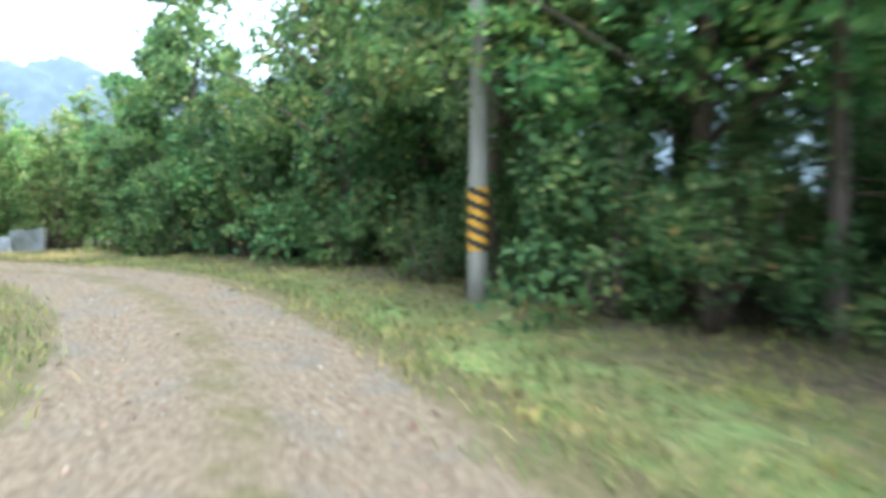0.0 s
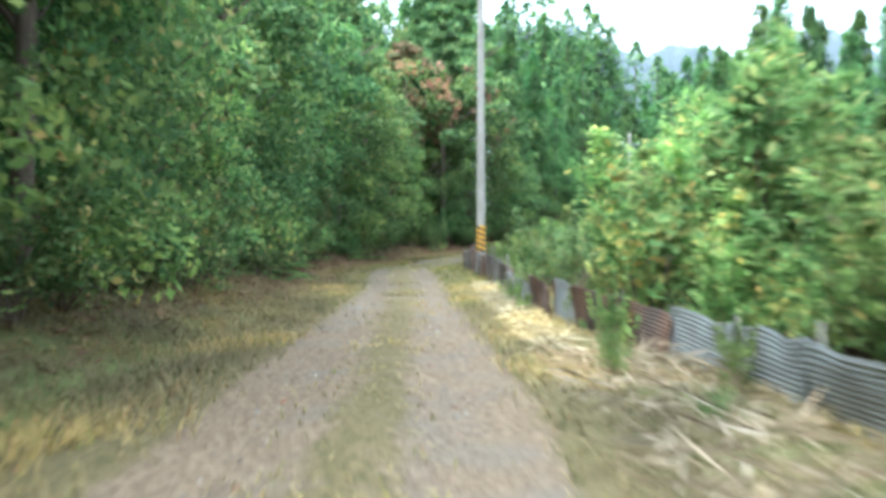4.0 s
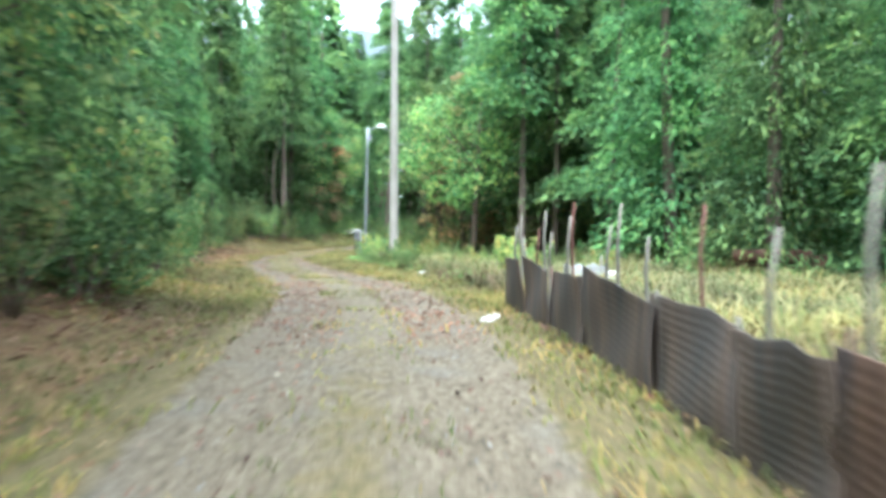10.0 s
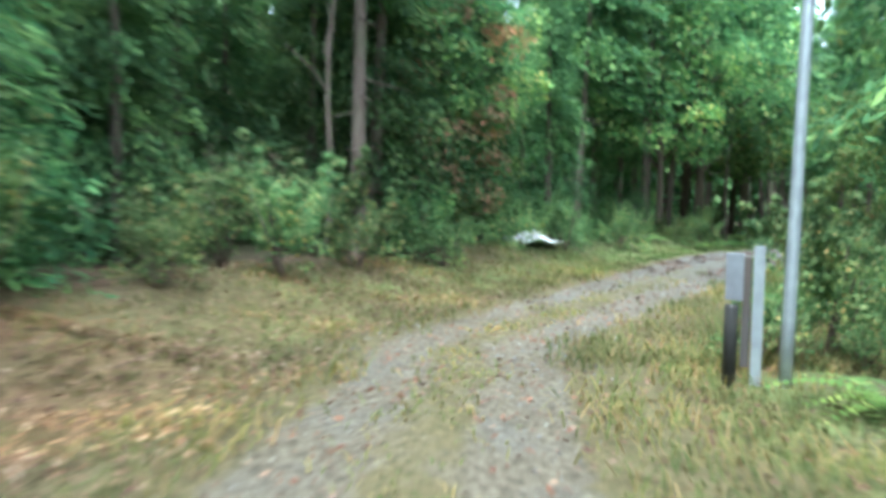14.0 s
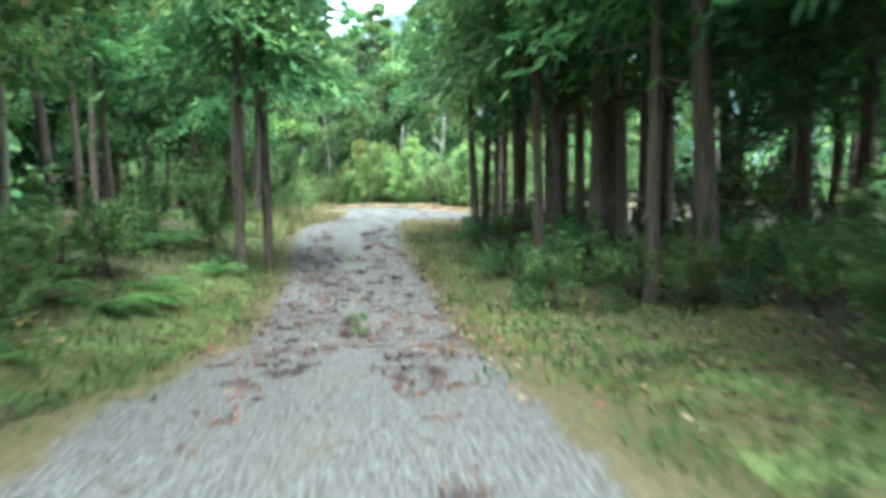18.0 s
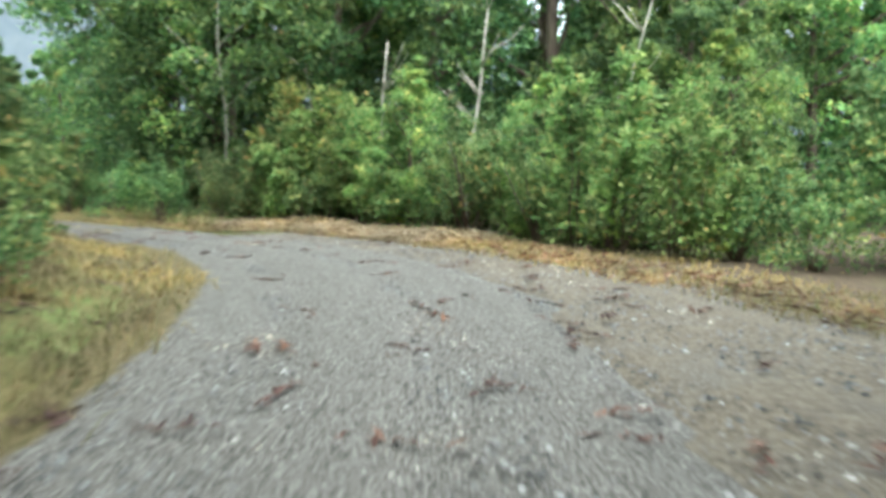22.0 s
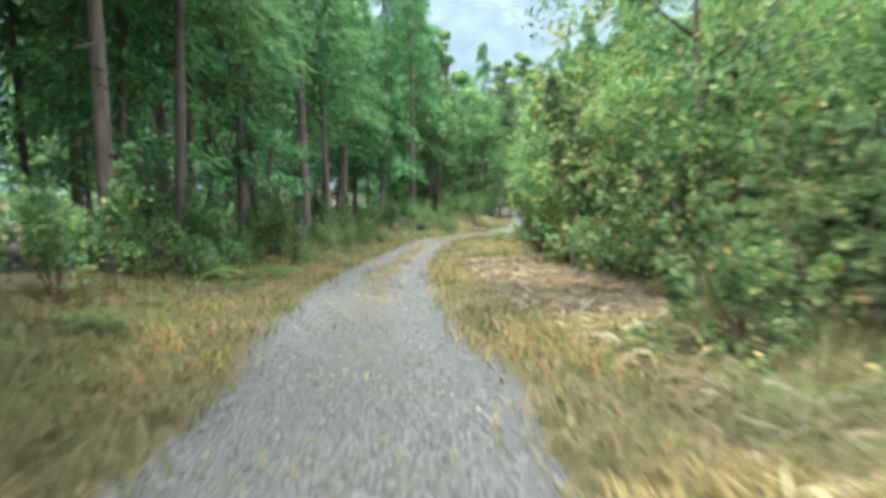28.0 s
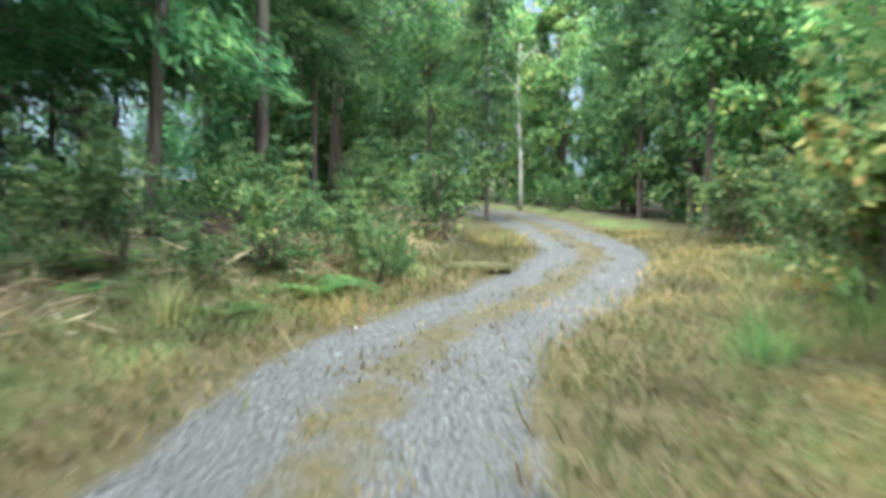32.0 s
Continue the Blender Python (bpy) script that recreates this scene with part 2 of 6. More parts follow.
def smooth_line(points, step):
    """A dense, even polyline through the points (Catmull-Rom)."""
    p = np.vstack([2 * points[0] - points[1], points, 2 * points[-1] - points[-2]])
    out = []
    for i in range(1, len(p) - 2):
        for u in np.linspace(0, 1, 24, endpoint=False):
            a, b, c, d = p[i - 1], p[i], p[i + 1], p[i + 2]
            out.append(0.5 * (2 * b + (c - a) * u + (2 * a - 5 * b + 4 * c - d) * u**2 + (3 * b - a - 3 * c + d) * u**3))
    out = np.array(out + [p[-2]])
    run = np.r_[0, np.cumsum(np.linalg.norm(np.diff(out[:, :2], axis=0), axis=1))]
    at = np.arange(0, run[-1], step)
    return np.stack([np.interp(at, run, out[:, k]) for k in range(out.shape[1])], 1), at


LINE, RUN = smooth_line(KEY, 0.5)
kernel = np.hanning(17) / np.hanning(17).sum()
LINE[:, 2] = np.convolve(np.pad(LINE[:, 2], 8, mode="edge"), kernel, "valid")
RUN = RUN - RUN[np.hypot(LINE[:, 0], LINE[:, 1]).argmin()]
WAY = np.gradient(LINE[:, :2], axis=0)
WAY /= np.linalg.norm(WAY, axis=1)[:, None]
SIDE = np.stack([WAY[:, 1], -WAY[:, 0]], 1)
SIDE_KEY = np.array([(-20.3, 91.2, -3.6), (-50.3, 103.2, -3.9), (-78.4, 113.4, -4.15), (-90.4, 117.8, -4.25), (-96.0, 120.8, -4.28), (-97.7, 125.2, -4.24), (-99.9, 130.6, -4.3), (-102.9, 136.0, -4.45)])
LINE2, RUN2 = smooth_line(SIDE_KEY, 0.5)
WAY2 = np.gradient(LINE2[:, :2], axis=0)
WAY2 /= np.linalg.norm(WAY2, axis=1)[:, None]
SIDE2 = np.stack([WAY2[:, 1], -WAY2[:, 0]], 1)


def road_half(s):
    """Half the width of the bare road at s metres along the lane."""
    return np.interp(s, [0, 24, 30, 38, 52, 60, 72, 80, 90, 97, 104, 112, 120, 126, 136, 160, 168, 186, 198, 206, 214, 240, 262],
                     [1.4, 1.3, 1.15, 1.25, 1.1, 0.98, 1.02, 1.08, 1.4, 1.3, 1.2, 1.0, 0.95, 1.05, 1.4, 1.4, 1.6, 1.5, 1.35, 1.1, 1.02, 1.02, 1.2])


def road_mid(s):
    """Where the middle of the wheel ruts lies, to the right of the lane's line."""
    return -0.42 + np.interp(s, [0, 24, 30, 37, 45, 58, 66, 77, 84, 100, 110, 118, 125, 140, 200, 218, 236, 244, 262],
                             [0, 0.1, 0.2, 0.38, 0.25, 0, 0.1, 0.2, 0.1, 0, 0.05, 0.15, 0.15, 0, 0, 0.05, -0.1, -0.2, -0.2])


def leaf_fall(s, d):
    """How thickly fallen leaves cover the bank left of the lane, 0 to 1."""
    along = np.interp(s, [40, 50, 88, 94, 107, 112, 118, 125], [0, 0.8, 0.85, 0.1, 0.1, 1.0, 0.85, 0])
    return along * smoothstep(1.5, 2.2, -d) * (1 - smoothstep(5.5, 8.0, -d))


def lane(s, d):
    """The place d metres to the right of the lane's line, s metres along it."""
    i = int(np.clip(np.searchsorted(RUN, s), 0, len(RUN) - 1))
    p = LINE[i, :2] + d * SIDE[i]
    return float(p[0]), float(p[1])


def lane_points(s, d):
    """Many places at once, by distances along and to the right."""
    s, d = np.asarray(s, float), np.asarray(d, float)
    mid = np.stack([np.interp(s, RUN, LINE[:, k]) for k in (0, 1)], 1)
    side = np.stack([np.interp(s, RUN, SIDE[:, k]) for k in (0, 1)], 1)
    return mid + d[:, None] * side


def nearest(xy):
    """Distance along the line, signed offset to the right, and line height for many places."""
    xy = np.atleast_2d(xy)
    s, d, z = np.empty(len(xy)), np.empty(len(xy)), np.empty(len(xy))
    sub = LINE[::5]
    for k in range(0, len(xy), 4000):
        q = xy[k : k + 4000]
        far = (q[:, None, 0] - sub[None, :, 0]) ** 2 + (q[:, None, 1] - sub[None, :, 1]) ** 2
        about = np.clip(far.argmin(1)[:, None] * 5 + np.arange(-5, 6)[None], 0, len(LINE) - 1)
        close = (q[:, None, 0] - LINE[about, 0]) ** 2 + (q[:, None, 1] - LINE[about, 1]) ** 2
        pick = close.argmin(1)
        i = about[np.arange(len(q)), pick]
        off = q - LINE[i, :2]
        s[k : k + 4000] = RUN[i] + (off * WAY[i]).sum(1)
        d[k : k + 4000] = np.sign((off * SIDE[i]).sum(1)) * np.sqrt(close[np.arange(len(q)), pick])
        w = far + 4.0
        w = 1 / (w * np.sqrt(w))
        z[k : k + 4000] = (w @ sub[:, 2]) / w.sum(1)
    return s, d, z


def side_distance(xy):
    xy = np.atleast_2d(xy)
    return np.sqrt(((xy[:, None] - LINE2[None, ::2, :2]) ** 2).sum(-1)).min(1)


def smoothstep(a, b, x):
    u = np.clip((x - a) / (b - a), 0, 1)
    return u * u * (3 - 2 * u)


def wobble(xy, size, seed):
    """Cheap smooth noise, about -1 to 1."""
    x, y = xy[:, 0] / size, xy[:, 1] / size
    r = np.random.RandomState(seed)
    out = 0
    for k in range(5):
        a, ph, f = r.uniform(0, 6.28), r.uniform(0, 6.28), r.uniform(0.6, 1.9)
        out = out + np.sin(f * (x * np.cos(a) + y * np.sin(a)) * 2.2 + ph)
    return out / 3.2


def ground_heights(xy):
    xy = np.asarray(xy, float)
    s, d, z = nearest(xy)
    a = np.abs(d)
    # low bank to the left of the lane, a little rise under the woods, flat field to the right
    left = (d < 0) * (0.55 * smoothstep(2.4, 5.5, a) * smoothstep(18, 30, s) + 1.6 * smoothstep(6, 30, a) * smoothstep(30, 60, s) * (1 - smoothstep(120, 150, s)))
    right = (d > 0) * (-0.25 * smoothstep(3, 8, a) * smoothstep(98, 106, s) * (1 - smoothstep(124, 132, s)))
    rough = 0.07 * wobble(xy, 2.3, 3) * smoothstep(2.2, 4.0, a) + 0.5 * wobble(xy, 30, 4) * smoothstep(12, 40, a)
    sd2 = side_distance(xy)
    rough = rough * smoothstep(2.7, 4.8, sd2)
    far = smoothstep(60, 400, a) * 6
    # wooded hill rising behind the left wood
    hill = 30 * np.exp(-((xy[:, 0] + 165) ** 2 + (xy[:, 1] - 72) ** 2) / (2 * 28.0**2)) * smoothstep(15, 40, a)
    return z + left + right + rough + far + hill


def ground_at(x, y):
    return float(ground_heights(np.array([[x, y]]))[0])


# ---- mesh helpers ----


def mesh_object(name, verts, faces, material, smooth=False, parent=None, label="", materials=None, index=None):
    me = bpy.data.meshes.new(name)
    if isinstance(faces, np.ndarray):
        verts, count, sides = np.asarray(verts, dtype=np.float32), len(faces), faces.shape[1]
        me.vertices.add(len(verts))
        me.vertices.foreach_set("co", verts.ravel())
        me.loops.add(count * sides)
        me.loops.foreach_set("vertex_index", faces.astype(np.int32).ravel())
        me.polygons.add(count)
        me.polygons.foreach_set("loop_start", np.arange(0, count * sides, sides, dtype=np.int32))
        me.update(calc_edges=True)
    else:
        me.from_pydata([tuple(v) for v in np.asarray(verts).tolist()], [], [tuple(f) for f in faces])
    for m in materials or [material]:
        me.materials.append(m)
    if index is not None:
        me.polygons.foreach_set("material_index", np.asarray(index, dtype=np.int32))
    if smooth:
        me.polygons.foreach_set("use_smooth", np.ones(len(me.polygons), dtype=bool))
    me.update()
    ob = new(name, me)
    if parent:
        ob.parent = parent
    if label:
        tagged(ob, label)
    return ob


def cards(centres, along, across, rng=None, fold=0.25):
    """Leaf blades: a rhombus each, lightly folded, from its centre and two half axes."""
    n = len(centres)
    nrm = np.cross(along, across)
    nrm /= np.linalg.norm(nrm, axis=1)[:, None] + 1e-9
    w = np.linalg.norm(across, axis=1)[:, None]
    v = np.stack([centres - along, centres - across * 1.0 + nrm * w * fold, centres + along, centres + across + nrm * w * fold], 1).reshape(-1, 3)
    f = np.arange(4 * n).reshape(n, 4)
    return v, f


def random_dirs(rng, n):
    v = rng.normal(size=(n, 3))
    return v / np.linalg.norm(v, axis=1)[:, None]


def tube(points, radii, sides=8):
    """A closed tapered tube along points."""
    points, radii = np.asarray(points, float), np.asarray(radii, float)
    way = np.gradient(points, axis=0)
    way /= np.linalg.norm(way, axis=1)[:, None] + 1e-9
    ref = np.where(np.abs(way[:, 2:3]) > 0.9, np.array([[1.0, 0, 0]]), np.array([[0, 0, 1.0]]))
    u = np.cross(way, ref)
    u /= np.linalg.norm(u, axis=1)[:, None]
    w = np.cross(way, u)
    a = np.arange(sides) / sides * 2 * np.pi
    v = (points[:, None] + radii[:, None, None] * (u[:, None] * np.cos(a)[None, :, None] + w[:, None] * np.sin(a)[None, :, None])).reshape(-1, 3)
    f = []
    for i in range(len(points) - 1):
        for j in range(sides):
            k = (j + 1) % sides
            f.append((i * sides + j, i * sides + k, (i + 1) * sides + k, (i + 1) * sides + j))
    f.append(tuple(range(sides))[::-1])
    f.append(tuple((len(points) - 1) * sides + j for j in range(sides)))
    return v, f


def join(pieces):
    vs, fs, n = [], [], 0
    for v, f in pieces:
        vs.append(np.asarray(v))
        fs += [tuple(int(i) + n for i in face) for face in f]
        n += len(v)
    return np.vstack(vs), fs


def box(cx, cy, cz, sx, sy, sz):
    x, y, z = sx / 2, sy / 2, sz / 2
    v = np.array([(cx + a * x, cy + b * y, cz + c * z) for a in (-1, 1) for b in (-1, 1) for c in (-1, 1)])
    return v, [(0, 1, 3, 2), (4, 6, 7, 5), (0, 4, 5, 1), (2, 3, 7, 6), (0, 2, 6, 4), (1, 5, 7, 3)]


def thing(name, x, y, z, turn=0.0, label="", category="", group="", kind=""):
    ob = new(name)
    ob.matrix_basis = pose(x, y, z, 0, 0, turn)
    return tagged(ob, label, category, group, kind)


# ---- ground: one sheet to the horizon ----


def axis_steps(lo, hi, fine, reach):
    core = np.arange(lo, hi + fine, fine)
    grow = np.cumsum(fine * 1.28 ** np.arange(1, 40))
    grow = grow[grow < reach]
    return np.r_[lo - grow[::-1], core, core[-1] + grow]


def build_ground():
    xs, ys = axis_steps(-178, 26, 0.9, 1800), axis_steps(-14, 214, 0.9, 1800)
    gx, gy = np.meshgrid(xs, ys)
    xy = np.stack([gx.ravel(), gy.ravel()], 1)
    z = ground_heights(xy)
    s, d, _ = nearest(xy)
    near = np.minimum(np.abs(d + 0.4), side_distance(xy))
    z = z - 0.32 * (1 - smoothstep(1.5, 2.5, np.abs(d + 0.4))) - 0.3 * (1 - smoothstep(2.8, 3.8, side_distance(xy)))
    w, h = len(xs), len(ys)
    idx = np.arange(w * h).reshape(h, w)
    f = np.stack([idx[:-1, :-1], idx[:-1, 1:], idx[1:, 1:], idx[1:, :-1]], -1).reshape(-1, 4)
    m, n, l, b = node_mat("verge_and_woodland_floor", 0.95, 0.1)
    att = n.new("ShaderNodeAttribute")
    att.attribute_name = "verge"
    fine, mid, big = noise_tex(n, l, 9.0, 6), noise_tex(n, l, 1.3, 4), noise_tex(n, l, 0.22, 3)
    grass = ramp(n, l, fine.outputs["Fac"], [(0.3, (0.052, 0.0553, 0.0195)), (0.5, (0.0975, 0.0878, 0.0338)), (0.7, (0.137, 0.111, 0.0488))])
    green = ramp(n, l, fine.outputs["Fac"], [(0.3, (0.07, 0.10, 0.03)), (0.7, (0.15, 0.18, 0.06))])
    soil = ramp(n, l, fine.outputs["Fac"], [(0.3, (0.039, 0.0299, 0.0208)), (0.55, (0.078, 0.0572, 0.0377)), (0.75, (0.124, 0.0943, 0.065))])
    pick = ramp(n, l, mid.outputs["Fac"], [(0.42, (0, 0, 0)), (0.62, (1, 1, 1))])
    a = mix_rgb(n, l, grass.outputs["Color"], green.outputs["Color"], pick.outputs["Color"])
    c = mix_rgb(n, l, soil.outputs["Color"], green.outputs["Color"], ramp(n, l, big.outputs["Fac"], [(0.5, (0, 0, 0)), (0.7, (0.7, 0.7, 0.7))]).outputs["Color"])
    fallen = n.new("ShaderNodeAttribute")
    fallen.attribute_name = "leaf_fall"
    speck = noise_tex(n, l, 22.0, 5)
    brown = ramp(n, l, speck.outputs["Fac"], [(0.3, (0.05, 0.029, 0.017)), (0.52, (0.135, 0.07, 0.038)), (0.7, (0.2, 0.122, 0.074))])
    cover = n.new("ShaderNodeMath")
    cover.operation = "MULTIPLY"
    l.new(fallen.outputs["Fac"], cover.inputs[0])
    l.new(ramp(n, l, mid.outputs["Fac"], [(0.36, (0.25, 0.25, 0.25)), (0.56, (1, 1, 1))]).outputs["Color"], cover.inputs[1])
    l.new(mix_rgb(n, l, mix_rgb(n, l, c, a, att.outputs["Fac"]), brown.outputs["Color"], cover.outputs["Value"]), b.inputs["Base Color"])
    bump(n, l, b, fine.outputs["Fac"], 0.8, 0.05)
    ob = mesh_object("ground", np.c_[xy, z], f, m, smooth=True)
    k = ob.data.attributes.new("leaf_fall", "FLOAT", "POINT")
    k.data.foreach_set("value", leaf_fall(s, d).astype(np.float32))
    v = ob.data.attributes.new("verge", "FLOAT", "POINT")
    v.data.foreach_set("value", (1 - smoothstep(2.7, 4.6, near + 0.7 * wobble(xy, 3, 9))).astype(np.float32))
    return tagged(ob, "verge of dry grass and brown woodland floor", "ground", kind="structure")


def road_material():
    m, n, l, b = node_mat("gravel_track", 0.95, 0.15)
    run = n.new("ShaderNodeAttribute")
    run.attribute_name = "run"
    fine, grit, patch = noise_tex(n, l, 16.0, 8), noise_tex(n, l, 38.0, 6), noise_tex(n, l, 1.1, 5)
    sand = ramp(n, l, fine.outputs["Fac"], [(0.3, (0.078, 0.056, 0.035)), (0.7, (0.205, 0.152, 0.1))])
    gravel = ramp(n, l, grit.outputs["Fac"], [(0.32, (0.0237, 0.0228, 0.0187)), (0.52, (0.107, 0.1, 0.087)), (0.68, (0.235, 0.222, 0.198))])
    brown = ramp(n, l, fine.outputs["Fac"], [(0.3, (0.0492, 0.0379, 0.0245)), (0.7, (0.172, 0.143, 0.0978))])
    grass = ramp(n, l, fine.outputs["Fac"], [(0.3, (0.0553, 0.052, 0.0195)), (0.55, (0.11, 0.087, 0.042)), (0.75, (0.145, 0.113, 0.06))])
    # sandy first, browner along the fence, gravel after the cedar wood
    one = n.new("ShaderNodeMapRange")
    one.inputs["From Min"].default_value, one.inputs["From Max"].default_value = 40, 62
    two = n.new("ShaderNodeMapRange")
    two.inputs["From Min"].default_value, two.inputs["From Max"].default_value = 124, 140
    l.new(run.outputs["Fac"], one.inputs["Value"])
    l.new(run.outputs["Fac"], two.inputs["Value"])
    base = mix_rgb(n, l, sand.outputs["Color"], brown.outputs["Color"], one.outputs["Result"])
    base = mix_rgb(n, l, base, gravel.outputs["Color"], two.outputs["Result"])
    base = mix_rgb(n, l, base, gravel.outputs["Color"], ramp(n, l, patch.outputs["Fac"], [(0.5, (0, 0, 0)), (0.68, (0.45, 0.45, 0.45))]).outputs["Color"])
    # grown-over strip between the wheels and at the edges, ragged by noise
    att = n.new("ShaderNodeAttribute")
    att.attribute_name = "grown"
    sub = n.new("ShaderNodeMath")
    sub.operation = "ADD"
    l.new(att.outputs["Fac"], sub.inputs[0])
    tear = noise_tex(n, l, 5.0, 6)
    half_way = n.new("ShaderNodeMath")
    half_way.operation = "MULTIPLY_ADD"
    half_way.inputs[1].default_value = 0.45
    l.new(patch.outputs["Fac"], half_way.inputs[0])
    scaled = n.new("ShaderNodeMath")
    scaled.operation = "MULTIPLY"
    scaled.inputs[1].default_value = 0.55
    l.new(tear.outputs["Fac"], scaled.inputs[0])
    l.new(scaled.outputs["Value"], half_way.inputs[2])
    l.new(half_way.outputs["Value"], sub.inputs[1])
    mask = ramp(n, l, sub.outputs["Value"], [(0.82, (0, 0, 0)), (1.02, (1, 1, 1))])
    l.new(mix_rgb(n, l, base, grass.outputs["Color"], mask.outputs["Color"]), b.inputs["Base Color"])
    bump(n, l, b, grit.outputs["Fac"], 0.9, 0.035)
    return m


ROAD = road_material()


def ribbon(name, line, run, side, lo, hi, centre, half, grown_of, label, lift):
    ds = np.linspace(lo, hi, 47)
    v = line[:, None, :2] + side[:, None] * (np.reshape(centre, (-1, 1)) + ds[None])[..., None]
    rut = np.abs(np.abs(ds) - 0.74)
    prof = lift - 0.05 * np.exp(-((rut / 0.3) ** 2)) + 0.035 * np.exp(-((ds / 0.35) ** 2))
    prof = np.where(np.abs(ds) > half, lift + 0.03 - 0.16 * smoothstep(half, max(-lo, hi), np.abs(ds)), prof)
    z = line[:, 2:3] + prof[None, :] + 0.012 * np.sin(run[:, None] * 2.1 + ds * 3) + 0.01 * np.sin(run[:, None] * 5.3 - ds * 7)
    if name == "road_junction":
        # the side road dips under the lane where they meet
        z = z - 0.14 * (1 - smoothstep(1.6, 2.5, np.abs(nearest(v.reshape(-1, 2))[1] + 0.42))).reshape(z.shape)
    k = len(ds)
    idx = np.arange(len(line) * k).reshape(-1, k)
    f = np.stack([idx[:-1, :-1], idx[:-1, 1:], idx[1:, 1:], idx[1:, :-1]], -1).reshape(-1, 4)[:, ::-1]
    ob = mesh_object(name, np.dstack([v, z[..., None]]).reshape(-1, 3), f, ROAD, smooth=True)
    grown = np.stack([grown_of(r, ds) for r in run], 0)
    if name == "road_junction":
        grown *= smoothstep(1.7, 3.2, np.abs(nearest(v.reshape(-1, 2))[1] + 0.42)).reshape(grown.shape)
    for key, value in (("run", np.repeat(run, k)), ("grown", grown.ravel())):
        a = ob.data.attributes.new(key, "FLOAT", "POINT")
        a.data.foreach_set("value", value.astype(np.float32))
    return tagged(ob, label, "road", kind="structure")


def lane_grown(r, ds):
    strip = 0.5 * np.exp(-((np.abs(ds) / 0.42) ** 3)) * float(np.interp(r, [0, 14, 24, 84, 89, 96, 100, 126, 134, 162, 168, 190, 197, 212, 224], [0.85, 0.85, 1.0, 1.0, 0.55, 0.55, 1.0, 1.0, 0.62, 0.62, 0.1, 0.1, 0.4, 0.6, 1.0]))
    half = float(road_half(r))
    edge = 0.78 * smoothstep(half - 0.28, half + 0.34, np.abs(ds))
    if 168 < r < 196:
        edge = np.where(ds > 0, 0.0, edge)
    return np.maximum(strip, edge)


def build_lanes():
    ribbon("road", LINE, RUN, SIDE, -2.5, 2.5, road_mid(RUN), 1.5, lane_grown, "narrow unpaved lane with two wheel ruts and a grown-over middle", 0.02)
    ribbon("road_junction", LINE2, RUN2 * 0.0 + 129.0, SIDE2, -3.9, 3.9, 0.0, 2.9, lambda r, ds: 0.75 * smoothstep(2.6, 3.7, np.abs(ds)), "pale gravel side road joining the lane", -0.015)


build_ground()
build_lanes()

# ---- plants ----


def crown_lobes(rng, lobes, n, size, up=0.2, squash=0.8, fine=0.0):
    """Leaves over a heap of rounded clumps, denser near their skins."""
    pick = rng.randint(0, len(lobes), n)
    c, r = lobes[pick, :3], lobes[pick, 3]
    d = random_dirs(rng, n)
    d[:, 2] = np.abs(d[:, 2]) * np.where(rng.rand(n) < 0.75, 1, -1)
    rad = r * (0.5 + 0.5 * rng.rand(n) ** 0.4) * (1 + 0.3 * (rng.rand(n) < 0.1))
    p = c + d * rad[:, None] * np.array([1, 1, squash])
    a = random_dirs(rng, n) * 0.8 + d * 0.3 + np.array([0, 0, -0.35])
    a /= np.linalg.norm(a, axis=1)[:, None]
    nrm = d * 0.7 + random_dirs(rng, n) * 0.6 + np.array([0, 0, up])
    b = np.cross(a, nrm)
    b /= np.linalg.norm(b, axis=1)[:, None] + 1e-9
    k = size * (0.6 + 0.8 * rng.rand(n))
    if fine:
        k = k * (fine + (1.15 - fine) * smoothstep(2.5, 9.0, p[:, 2]))
    return cards(p, a * k[:, None], b * (k * (0.42 + 0.2 * rng.rand(n)))[:, None])


def broadleaf(seed, height, radius, leaf, n, mat, size, low=0.04, fine=0.0):
    rng = np.random.RandomState(seed)
    t = thing("broadleaf_tree", 0, 0, 0)
    lean = rng.uniform(-0.5, 0.5, 2)
    zs = np.linspace(-0.3, height * 0.8, 7)
    pts = np.c_[lean[0] * (zs / height) ** 2 * 2, lean[1] * (zs / height) ** 2 * 2, zs]
    parts = [tube(pts, np.linspace(0.2, 0.06, 7) * height / 12, 7)]
    for k in range(9):
        z = height * rng.uniform(0.2, 0.7)
        a = rng.uniform(0, 6.28)
        r = radius * rng.uniform(0.5, 0.9)
        p0 = np.array([lean[0] * (z / height) ** 2 * 2, lean[1] * (z / height) ** 2 * 2, z])
        p1 = p0 + np.array([math.cos(a) * r, math.sin(a) * r, r * 0.7])
        parts.append(tube(np.linspace(p0, p1, 4) + rng.normal(0, 0.06, (4, 3)), np.linspace(0.07, 0.02, 4) * height / 12, 5))
    v, f = join(parts)
    mesh_object("trunk", v, f, BARK, True, t)
    lobes = []
    count = 40
    for k in range(count):
        u = ((k + 0.5) / count) ** 1.15
        z = height * (low + (0.97 - low) * u)
        prof = radius * (0.8 + 0.3 * math.sin(math.pi * min(1, u * 1.1))) * (1 - 0.6 * max(0, u - 0.6) / 0.4)
        a, rr = 2.4 * k + rng.uniform(-0.5, 0.5), prof * rng.uniform(0.45, 0.95) * (1 if u < 0.75 else 0.55)
        lobes.append((math.cos(a) * rr, math.sin(a) * rr, z + rng.uniform(-0.3, 0.3), prof * rng.uniform(0.2, 0.36)))
    v, f = crown_lobes(rng, np.array(lobes), n, size, 0.35, 0.75, fine)
    mesh_object("crown", v, f, mat, False, t)
    return t


